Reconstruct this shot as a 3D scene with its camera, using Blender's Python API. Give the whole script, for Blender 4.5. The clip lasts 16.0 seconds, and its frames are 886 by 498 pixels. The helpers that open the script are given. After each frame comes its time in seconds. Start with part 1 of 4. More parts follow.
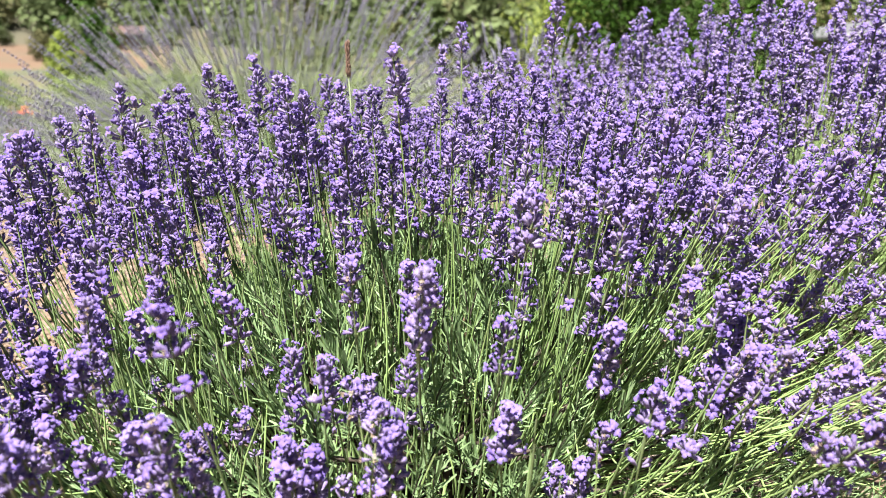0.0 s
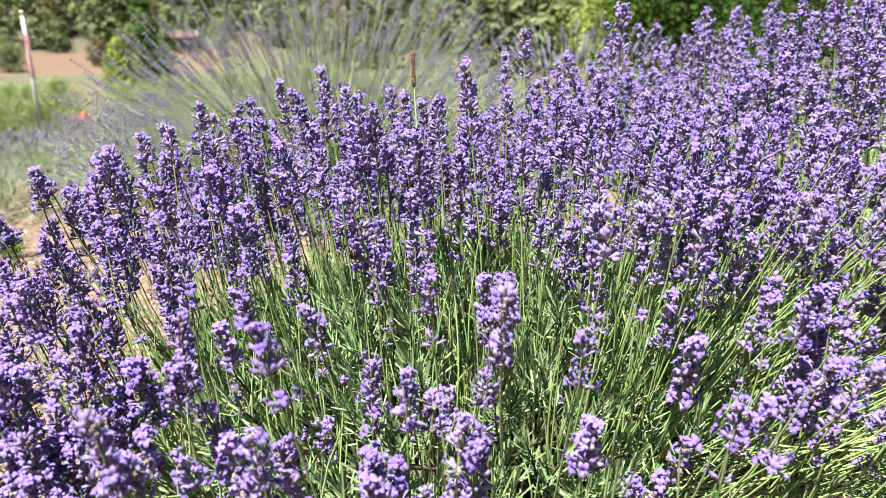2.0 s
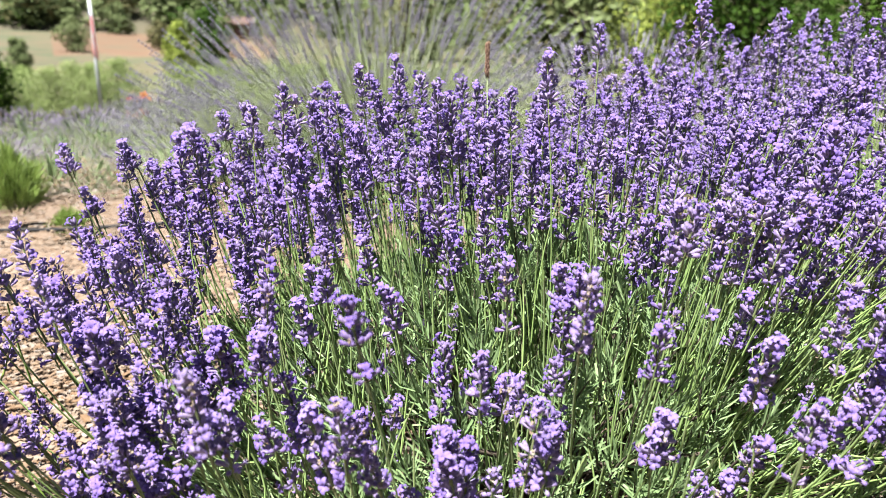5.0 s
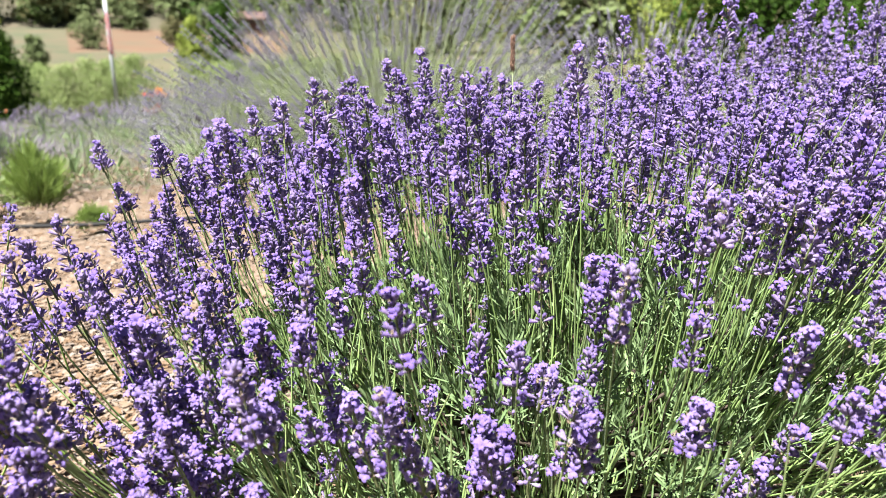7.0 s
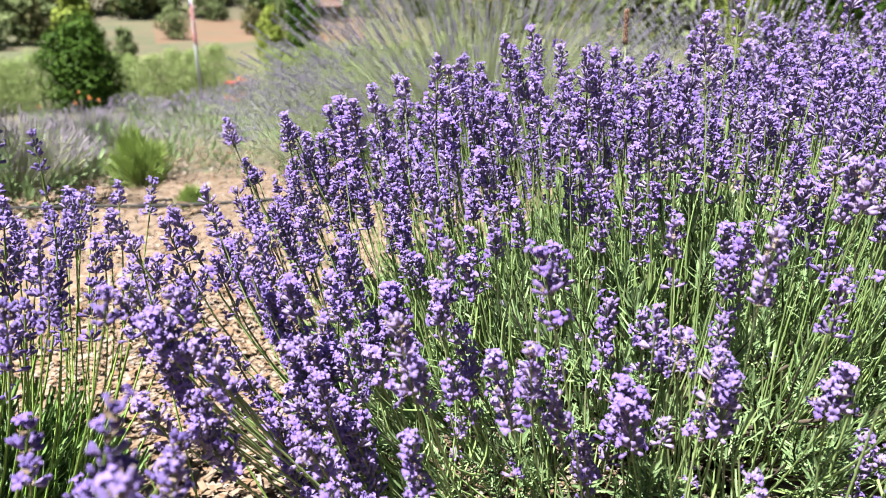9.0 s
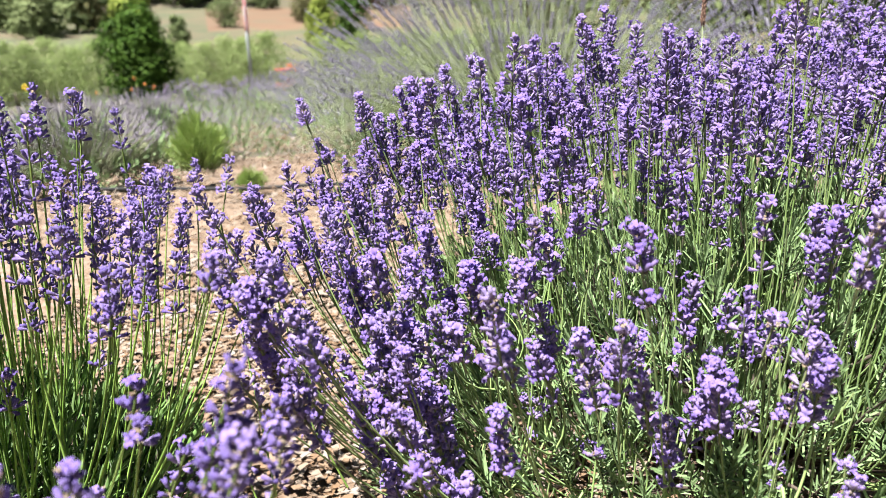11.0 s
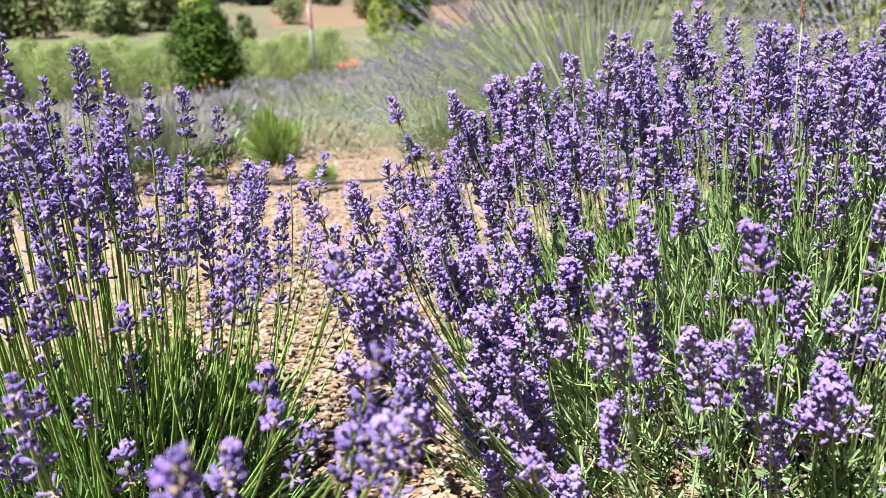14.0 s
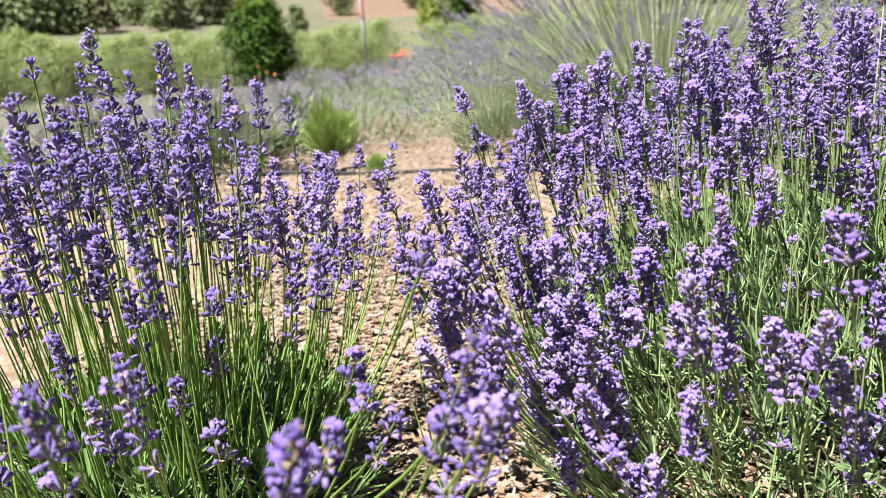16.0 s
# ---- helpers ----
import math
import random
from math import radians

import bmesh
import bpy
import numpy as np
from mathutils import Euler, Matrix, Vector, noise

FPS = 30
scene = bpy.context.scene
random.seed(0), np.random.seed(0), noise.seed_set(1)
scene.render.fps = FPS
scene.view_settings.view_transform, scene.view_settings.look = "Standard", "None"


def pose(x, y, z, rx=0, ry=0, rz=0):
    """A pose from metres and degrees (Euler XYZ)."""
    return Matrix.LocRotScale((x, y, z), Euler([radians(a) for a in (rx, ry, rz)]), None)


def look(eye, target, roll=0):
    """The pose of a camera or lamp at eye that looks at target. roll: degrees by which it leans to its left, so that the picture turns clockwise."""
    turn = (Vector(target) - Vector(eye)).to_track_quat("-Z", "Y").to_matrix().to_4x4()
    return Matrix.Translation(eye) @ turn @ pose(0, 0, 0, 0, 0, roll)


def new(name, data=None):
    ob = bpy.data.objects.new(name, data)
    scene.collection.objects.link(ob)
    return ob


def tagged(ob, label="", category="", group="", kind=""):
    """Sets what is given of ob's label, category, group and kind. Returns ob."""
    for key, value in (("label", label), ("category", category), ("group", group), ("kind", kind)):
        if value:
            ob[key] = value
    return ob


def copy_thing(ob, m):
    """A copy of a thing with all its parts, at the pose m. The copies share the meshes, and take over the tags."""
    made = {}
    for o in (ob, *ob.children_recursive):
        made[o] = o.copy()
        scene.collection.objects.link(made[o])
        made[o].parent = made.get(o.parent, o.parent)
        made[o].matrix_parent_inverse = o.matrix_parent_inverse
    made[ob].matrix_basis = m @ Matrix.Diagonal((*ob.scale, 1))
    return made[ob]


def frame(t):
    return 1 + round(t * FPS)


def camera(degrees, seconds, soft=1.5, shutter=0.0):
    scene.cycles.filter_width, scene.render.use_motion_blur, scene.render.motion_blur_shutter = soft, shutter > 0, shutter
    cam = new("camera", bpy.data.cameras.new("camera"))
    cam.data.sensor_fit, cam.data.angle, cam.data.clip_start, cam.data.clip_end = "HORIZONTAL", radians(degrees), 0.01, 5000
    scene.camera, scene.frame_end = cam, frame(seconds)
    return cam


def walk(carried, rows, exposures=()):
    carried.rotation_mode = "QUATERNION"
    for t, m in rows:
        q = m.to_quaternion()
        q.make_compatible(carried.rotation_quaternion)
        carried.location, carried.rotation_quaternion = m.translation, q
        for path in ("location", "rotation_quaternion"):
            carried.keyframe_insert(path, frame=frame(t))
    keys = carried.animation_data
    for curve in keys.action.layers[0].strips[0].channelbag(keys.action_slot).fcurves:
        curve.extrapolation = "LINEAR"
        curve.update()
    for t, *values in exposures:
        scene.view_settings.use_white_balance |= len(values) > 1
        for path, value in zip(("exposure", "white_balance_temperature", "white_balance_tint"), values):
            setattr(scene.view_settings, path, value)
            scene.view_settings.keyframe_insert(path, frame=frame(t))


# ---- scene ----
cam = camera(63.0, 16.0, 0.7)
METRES, EYE, TILT, LEAN, TURN = 0.3, 0.7, -15.0, 0.0, 0.0
ROWS = [
    (0.0, 0.0, 0.0, 0.0, 0.0, 0.0, -0.0),
    (0.5, -0.0128, -0.0043, -0.0004, 1.49, -0.17, 0.14),
    (1.0, -0.0259, -0.0226, 0.0224, 2.58, 0.32, 0.48),
    (1.5, -0.05, -0.0348, 0.0471, 3.2, 0.16, 0.72),
    (2.0, -0.0923, -0.0336, 0.0507, 3.69, -0.21, 0.32),
    (2.5, -0.1225, -0.0346, 0.0484, 4.01, -0.19, -0.13),
    (3.0, -0.1511, -0.0444, 0.0556, 4.49, -0.33, -0.57),
    (3.5, -0.1728, -0.0485, 0.0353, 5.36, -0.39, -1.24),
    (4.0, -0.184, -0.0597, 0.0224, 6.03, -0.58, -1.94),
    (6.5, -0.2418, -0.0979, 0.0164, 7.94, -0.7, -2.54),
    (7.0, -0.262, -0.116, 0.0156, 8.12, -1.28, -2.25),
    (7.5, -0.2941, -0.1437, 0.0141, 8.77, -1.66, -1.98),
    (8.0, -0.3515, -0.193, -0.0155, 11.0, -2.09, -2.51),
    (8.5, -0.3976, -0.2236, -0.0307, 12.86, -2.4, -2.49),
    (9.0, -0.4427, -0.2385, -0.0561, 13.76, -2.63, -2.54),
    (9.5, -0.4806, -0.2532, -0.0711, 15.11, -3.02, -2.6),
    (12.0, -0.6276, -0.3004, -0.1092, 18.23, -4.03, -3.28),
    (12.5, -0.6662, -0.3173, -0.1061, 18.96, -4.28, -2.94),
    (13.0, -0.6764, -0.3323, -0.1128, 19.67, -4.46, -3.12),
    (13.5, -0.6756, -0.3585, -0.1142, 21.2, -4.48, -3.35),
    (14.0, -0.6936, -0.3778, -0.1008, 21.84, -4.35, -3.86),
    (14.5, -0.698, -0.3932, -0.097, 23.05, -4.44, -3.86),
    (15.0, -0.7203, -0.416, -0.0927, 24.09, -4.61, -3.7),
    (15.5, -0.75, -0.442, -0.092, 25.31, -4.9, -3.9),
    (16.0, -0.7625, -0.4425, -0.1081, 25.74, -5.4, -3.78),
]
walk(cam, [(t, pose(0, 0, EYE, TILT, LEAN, TURN) @ pose(METRES * x, METRES * y, METRES * z, 90 + pitch, roll, yaw)) for t, x, y, z, yaw, pitch, roll in ROWS])
cam.data.dof.use_dof = True
cam.data.dof.focus_distance = 0.86
cam.data.dof.aperture_fstop = 6.0

# ---- sky and sun ----
SUN_AZ, SUN_EL = -148.0, 68.0  # degrees clockwise from straight ahead (+y), and above the horizon
world = bpy.data.worlds.new("sky")
scene.world = world
world.use_nodes = True
wn = world.node_tree.nodes
sky = wn.new("ShaderNodeTexSky")
sky.sky_type = "NISHITA"
sky.sun_disc = False
sky.sun_elevation = radians(SUN_EL)
sky.sun_rotation = radians(SUN_AZ)
world.node_tree.links.new(sky.outputs[0], wn["Background"].inputs[0])
wn["Background"].inputs[1].default_value = 0.016
sun = new("sun", bpy.data.lights.new("sun", "SUN"))
sun.data.energy, sun.data.angle, sun.data.color = 5.0, radians(0.53), (1.0, 0.965, 0.91)
sa, se = radians(SUN_AZ), radians(SUN_EL)
sun.matrix_basis = look((0, 0, 0), (-math.sin(sa) * math.cos(se), -math.cos(sa) * math.cos(se), -math.sin(se)))
sun.location = (0, 0, 30)
scene.view_settings.exposure = 2.43



# ---- materials ----
class Nodes:
    """A small builder for one node material."""

    def __init__(self, name):
        self.mat = bpy.data.materials.new(name)
        self.mat.use_nodes = True
        self.tree = self.mat.node_tree
        self.bsdf = self.tree.nodes["Principled BSDF"]
        self.out = self.tree.nodes["Material Output"]

    def add(self, kind, **values):
        n = self.tree.nodes.new(kind)
        for key, v in values.items():
            n.inputs[key].default_value = v
        return n

    def link(self, a, b):
        self.tree.links.new(a, b)

    def ramp(self, source, stops):
        r = self.tree.nodes.new("ShaderNodeValToRGB")
        el = r.color_ramp.elements
        while len(el) < len(stops):
            el.new(0.5)
        for e, (p, c) in zip(el, stops):
            e.position, e.color = p, (*c, 1)
        self.link(source, r.inputs[0])
        return r.outputs[0]

    def noise(self, scale, detail=3.0, space="Object"):
        co = self.tree.nodes.new("ShaderNodeTexCoord")
        n = self.add("ShaderNodeTexNoise", Scale=scale, Detail=detail)
        self.link(co.outputs[space], n.inputs["Vector"])
        return n.outputs["Fac"]

    def mix(self, fac, a, b, mode="MIX"):
        m = self.tree.nodes.new("ShaderNodeMix")
        m.data_type, m.blend_type = "RGBA", mode
        for socket, v in ((m.inputs[0], fac), (m.inputs[6], a), (m.inputs[7], b)):
            if hasattr(v, "links"):
                self.link(v, socket)
            elif isinstance(v, tuple):
                socket.default_value = (*v, 1)
            else:
                socket.default_value = v
        return m.outputs[2]

    def bump(self, height, strength, distance):
        b = self.add("ShaderNodeBump", Strength=strength, Distance=distance)
        self.link(height, b.inputs["Height"])
        self.link(b.outputs[0], self.bsdf.inputs["Normal"])

    def finish(self, colour, rough=0.6, translucent=0.0, sheen=0.0, glow=None):
        if hasattr(colour, "links"):
            self.link(colour, self.bsdf.inputs["Base Color"])
        else:
            self.bsdf.inputs["Base Color"].default_value = (*colour, 1)
        self.bsdf.inputs["Roughness"].default_value = rough
        if sheen:
            self.bsdf.inputs["Sheen Weight"].default_value = sheen
            self.bsdf.inputs["Sheen Roughness"].default_value = 0.6
        if translucent:
            t = self.tree.nodes.new("ShaderNodeBsdfTranslucent")
            if hasattr(colour, "links"):
                self.link(colour, t.inputs[0])
            else:
                t.inputs[0].default_value = (*colour, 1)
            m = self.add("ShaderNodeMixShader", Fac=translucent)
            self.link(self.bsdf.outputs[0], m.inputs[1])
            self.link(t.outputs[0], m.inputs[2])
            self.link(m.outputs[0], self.out.inputs[0])
        return self.mat


# tints from the base of a calyx or stem to its tip; a calyx's dark end is tip colour plus painted shade in its mouth
ALONG = {
    "calyx": [(0.0, (0.95, 1.0, 0.85)), (0.35, (1.12, 1.1, 1.05)), (0.75, (1.0, 0.95, 1.0)), (1.0, (0.60, 0.52, 0.78))],
    "deep": [(0.0, (1.2, 1.15, 1.05)), (0.4, (1.15, 1.08, 1.08)), (0.75, (0.85, 0.77, 0.94)), (1.0, (0.5, 0.43, 0.68))],
    "stem": [(0.0, (1.0, 1.0, 1.0)), (0.45, (0.95, 0.97, 0.95)), (0.8, (0.84, 0.83, 0.82)), (1.0, (0.66, 0.56, 0.66))],
}


def island_material(name, stops, rough=0.6, translucent=0.0, sheen=0.0, object_mix=0.45, grain=900.0, spec=0.4, along=None):
    """A plant material: every island its own tone, every object a shift of its own, and a fine grain."""
    k = Nodes(name)
    geo = k.tree.nodes.new("ShaderNodeNewGeometry")
    info = k.tree.nodes.new("ShaderNodeObjectInfo")
    a = k.add("ShaderNodeMath")
    a.operation = "MULTIPLY"
    a.inputs[1].default_value = 1 - object_mix
    k.link(geo.outputs["Random Per Island"], a.inputs[0])
    b = k.add("ShaderNodeMath")
    b.operation = "MULTIPLY_ADD"
    b.inputs[1].default_value = object_mix
    k.link(info.outputs["Random"], b.inputs[0])
    k.link(a.outputs[0], b.inputs[2])
    col = k.ramp(b.outputs[0], stops)
    n = k.noise(grain, 2.0)
    tone = k.ramp(n, [(0.38, (0.62, 0.60, 0.66)), (0.62, (1.1, 1.1, 1.08))] if along in ("calyx", "deep") else [(0.3, (0.78, 0.78, 0.78)), (0.7, (1.0, 1.0, 1.0))])
    col = k.mix(1.0, col, tone, "MULTIPLY")
    if along:
        at = k.tree.nodes.new("ShaderNodeAttribute")
        at.attribute_name = "along"
        tip = k.ramp(at.outputs["Fac"], ALONG[along])
        col = k.mix(1.0, col, tip, "MULTIPLY")
        if along != "stem":
            k.bump(n, 0.6, 0.0006)
    k.bsdf.inputs["Specular IOR Level"].default_value = spec
    return k.finish(col, rough, translucent, sheen)


M = {}
M["calyx"] = island_material("calyx", [(0.0, (0.128, 0.090, 0.248)), (0.25, (0.224, 0.174, 0.342)), (0.6, (0.285, 0.237, 0.396)), (1.0, (0.328, 0.290, 0.422))], 0.75, 0.3, 0.1, 0.4, spec=0.15, along="calyx")
# calyx with every stop darker, used only on the bush beside the path
M["calyx_deep"] = island_material("calyx_deep", [(0.0, (0.080, 0.058, 0.190)), (0.3, (0.150, 0.115, 0.285)), (0.7, (0.214, 0.174, 0.355)), (1.0, (0.270, 0.230, 0.390))], 0.75, 0.26, 0.1, 0.4, spec=0.15, along="deep")
M["corolla"] = island_material("corolla", [(0.0, (0.164, 0.106, 0.365)), (0.5, (0.212, 0.150, 0.415)), (1.0, (0.250, 0.190, 0.440))], 0.7, 0.35, 0.0, spec=0.1)
M["bract"] = island_material("bract", [(0.0, (0.095, 0.060, 0.040)), (0.5, (0.190, 0.145, 0.100)), (1.0, (0.310, 0.270, 0.210))], 0.8, 0.2)
M["stem"] = island_material("stem", [(0.0, (0.152, 0.236, 0.068)), (0.5, (0.204, 0.302, 0.097)), (1.0, (0.255, 0.345, 0.130))], 0.6, 0.0, 0.04, 0.8, 120.0, spec=0.2, along="stem")
M["leaf"] = island_material("leaf", [(0.0, (0.118, 0.190, 0.078)), (0.5, (0.186, 0.272, 0.124)), (1.0, (0.236, 0.315, 0.166))], 0.65, 0.2, 0.0, 0.3, 200.0, 0.25)
M["leaf_fresh"] = island_material("leaf_fresh", [(0.0, (0.060, 0.128, 0.026)), (0.5, (0.105, 0.200, 0.044)), (1.0, (0.170, 0.275, 0.078))], 0.55, 0.25, 0.1, 0.3, 200.0)
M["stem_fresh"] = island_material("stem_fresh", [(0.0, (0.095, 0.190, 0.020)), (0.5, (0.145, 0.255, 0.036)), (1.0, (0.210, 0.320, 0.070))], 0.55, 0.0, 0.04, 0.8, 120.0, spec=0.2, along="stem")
# darker than bare wood, to put shade into the gaps of the bushes
M["twig"] = island_material("twig", [(0.0, (0.024, 0.018, 0.013)), (1.0, (0.075, 0.057, 0.042))], 0.9, 0.0, 0.0, 0.5, 300.0)
M["pale_spike"] = island_material("pale_spike", [(0.0, (0.052, 0.046, 0.092)), (0.5, (0.086, 0.076, 0.134)), (1.0, (0.134, 0.120, 0.172))], 0.8, 0.1, 0.3)
M["pale_stem"] = island_material("pale_stem", [(0.0, (0.086, 0.122, 0.034)), (1.0, (0.152, 0.190, 0.066))], 0.6, 0.0, 0.2, 0.8, 120.0)
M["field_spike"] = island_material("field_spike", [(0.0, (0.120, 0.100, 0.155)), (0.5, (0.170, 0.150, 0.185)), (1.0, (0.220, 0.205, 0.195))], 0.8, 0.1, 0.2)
M["dry_stem"] = island_material("dry_stem", [(0.0, (0.130, 0.150, 0.070)), (1.0, (0.225, 0.230, 0.130))], 0.6, 0.0, 0.2, 0.8, 120.0)
M["leaf_young"] = island_material("leaf_young", [(0.0, (0.120, 0.185, 0.036)), (0.5, (0.180, 0.265, 0.058)), (1.0, (0.250, 0.335, 0.098))], 0.55, 0.25, 0.0, 0.3, 200.0)
M["chip"] = island_material("chip", [(0.0, (0.066, 0.038, 0.021)), (0.15, (0.117, 0.068, 0.034)), (0.4, (0.148, 0.099, 0.064)), (0.65, (0.172, 0.134, 0.103)), (0.85, (0.192, 0.166, 0.144)), (1.0, (0.250, 0.242, 0.235))], 0.85, 0.0, 0.0, 0.3, 160.0)
M["seed_head"] = island_material("seed_head", [(0.0, (0.129, 0.065, 0.046)), (1.0, (0.198, 0.122, 0.084))], 0.8, 0.2)
# leaf green greyed a little, with the haze over the far hillside mixed in
M["tree_leaf"] = island_material("tree_leaf", [(0.0, (0.070, 0.098, 0.040)), (0.5, (0.118, 0.150, 0.066)), (1.0, (0.172, 0.205, 0.098))], 0.6, 0.25, 0.0, 0.6, 3.0, 0.03)
M["tree_leaf_dark"] = island_material("tree_leaf_dark", [(0.0, (0.012, 0.030, 0.004)), (0.5, (0.028, 0.060, 0.009)), (1.0, (0.060, 0.108, 0.019))], 0.5, 0.06, 0.0, 0.3, 3.0, 0.03)
M["tree_leaf_bright"] = island_material("tree_leaf_bright", [(0.0, (0.105, 0.145, 0.024)), (0.5, (0.192, 0.240, 0.050)), (1.0, (0.275, 0.320, 0.086))], 0.5, 0.3, 0.0, 0.3, 3.0, 0.03)
M["shrub_leaf"] = island_material("shrub_leaf", [(0.0, (0.120, 0.172, 0.056)), (0.5, (0.205, 0.265, 0.100)), (1.0, (0.290, 0.345, 0.155))], 0.6, 0.35, 0.0, 0.3, 3.0, 0.03)
M["brown_leaf"] = island_material("brown_leaf", [(0.0, (0.070, 0.070, 0.030)), (1.0, (0.150, 0.148, 0.070))], 0.6, 0.2, 0.0, 0.3, 3.0, 0.03)
M["bark"] = island_material("bark", [(0.0, (0.023, 0.017, 0.011)), (1.0, (0.057, 0.042, 0.030))], 0.9, 0.0, 0.0, 0.6, 20.0)


def soil_material(name, stops, scale, bump=0.5, depth=0.01, scale2=0.4):
    k = Nodes(name)
    f = k.noise(scale, 8.0)
    g = k.noise(scale2, 4.0)
    col = k.ramp(f, stops)
    tone = k.ramp(g, [(0.3, (0.72, 0.72, 0.70)), (0.7, (1.0, 1.0, 1.0))])
    col = k.mix(1.0, col, tone, "MULTIPLY")
    k.bump(f, bump, depth)
    return k.finish(col, 0.95)


M["mulch"] = soil_material("mulch", [(0.25, (0.059, 0.034, 0.021)), (0.45, (0.125, 0.081, 0.052)), (0.6, (0.170, 0.129, 0.098)), (0.75, (0.210, 0.180, 0.152))], 45.0, 0.8, 0.02, 3.0)
M["field_soil"] = soil_material("field_soil", [(0.3, (0.043, 0.037, 0.023)), (0.5, (0.060, 0.052, 0.036)), (0.7, (0.043, 0.047, 0.021))], 3.0, 0.4, 0.03)
M["track"] = soil_material("track", [(0.3, (0.065, 0.051, 0.031)), (0.7, (0.083, 0.067, 0.044))], 2.0, 0.3, 0.02)
M["meadow"] = soil_material("meadow", [(0.35, (0.076, 0.054, 0.030)), (0.5, (0.057, 0.055, 0.026)), (0.65, (0.037, 0.047, 0.019))], 0.25, 0.3, 0.05, 0.05)
M["dry_field"] = soil_material("dry_field", [(0.3, (0.076, 0.038, 0.019)), (0.5, (0.090, 0.052, 0.028)), (0.7, (0.066, 0.055, 0.030))], 0.15, 0.3, 0.05, 0.05)
M["forest_floor"] = soil_material("forest_floor", [(0.3, (0.023, 0.025, 0.011)), (0.55, (0.050, 0.043, 0.023)), (0.75, (0.091, 0.068, 0.041))], 0.1, 0.3, 0.05, 0.03)


def plain(name, colour, rough=0.5, metal=0.0, grain=30.0):
    k = Nodes(name)
    n = k.noise(grain, 4.0)
    col = k.mix(1.0, colour, k.ramp(n, [(0.3, (0.82, 0.82, 0.82)), (0.7, (1.0, 1.0, 1.0))]), "MULTIPLY")
    k.bsdf.inputs["Metallic"].default_value = metal
    return k.finish(col, rough)


M["white_paint"] = plain("white_paint", (0.42, 0.45, 0.49), 0.5)
M["weathered_white"] = plain("weathered_white", (0.36, 0.36, 0.36), 0.7)
M["cream_wall"] = plain("cream_wall", (0.20, 0.165, 0.125), 0.8)
M["roof_sheet"] = plain("roof_sheet", (0.084, 0.084, 0.087), 0.6)
M["barn_roof"] = plain("barn_roof", (0.062, 0.033, 0.028), 0.8, 0.0, 2.0)
M["barn_wall"] = plain("barn_wall", (0.090, 0.048, 0.038), 0.85, 0.0, 2.0)
M["dark_gap"] = plain("dark_gap", (0.023, 0.023, 0.027), 0.6)
M["hose"] = plain("hose", (0.010, 0.010, 0.011), 0.9)
M["flag_red"] = plain("flag_red", (0.418, 0.053, 0.061), 0.8)
M["flag_white"] = plain("flag_white", (0.40, 0.38, 0.39), 0.8)
M["flag_blue"] = plain("flag_blue", (0.038, 0.046, 0.167), 0.8)
M["brass"] = plain("brass", (0.547, 0.441, 0.213), 0.35, 0.8)
M["red_paint"] = plain("red_paint", (0.330, 0.060, 0.036), 0.45)
M["rubber"] = plain("rubber", (0.023, 0.023, 0.023), 0.8)
M["orange_petal"] = plain("orange_petal", (0.646, 0.213, 0.023), 0.6)
M["yellow_petal"] = plain("yellow_petal", (0.684, 0.471, 0.023), 0.6)


# ---- geometry helpers ----
class Soup:
    """Collects points, faces and a material slot for each face."""

    def __init__(self):
        self.v, self.f, self.m, self.n, self.a = [], [], [], 0, []

    def put(self, points, faces, slot=0, along=None):
        points = np.asarray(points, float)
        self.v.append(points)
        self.a.append(np.zeros(len(points)) if along is None else np.asarray(along, float))
        for face in faces:
            self.f.append([i + self.n for i in face])
            self.m.append(slot)
        self.n += len(points)

    def mesh(self, name, mats, smooth=True):
        me = bpy.data.meshes.new(name)
        me.from_pydata(np.concatenate(self.v).tolist(), [], self.f)
        for m in mats:
            me.materials.append(M[m])
        me.polygons.foreach_set("material_index", np.array(self.m, dtype=np.int32))
        me.polygons.foreach_set("use_smooth", np.full(len(self.f), smooth))
        me.attributes.new("along", "FLOAT", "POINT").data.foreach_set("value", np.concatenate(self.a).astype(np.float32))
        me.update()
        return me


def frame_of(d, hint=(0.3, 0.2, 1.0)):
    """A right-handed 3x3 whose third column is the direction d."""
    d = np.asarray(d, float)
    d = d / np.linalg.norm(d)
    h = np.asarray(hint, float)
    if abs(d @ h) > 0.95 * np.linalg.norm(h):
        h = np.array((1.0, 0.0, 0.1))
    x = h - d * (d @ h)
    x /= np.linalg.norm(x)
    return np.stack((x, np.cross(d, x), d), axis=1)


def part(name, mesh, parent, matrix=None, label="", kind=""):
    ob = new(name, mesh)
    ob.parent = parent
    if matrix is not None:
        ob.matrix_basis = matrix
    if label:
        ob["label"] = label
    if kind:
        ob["kind"] = kind
    return ob


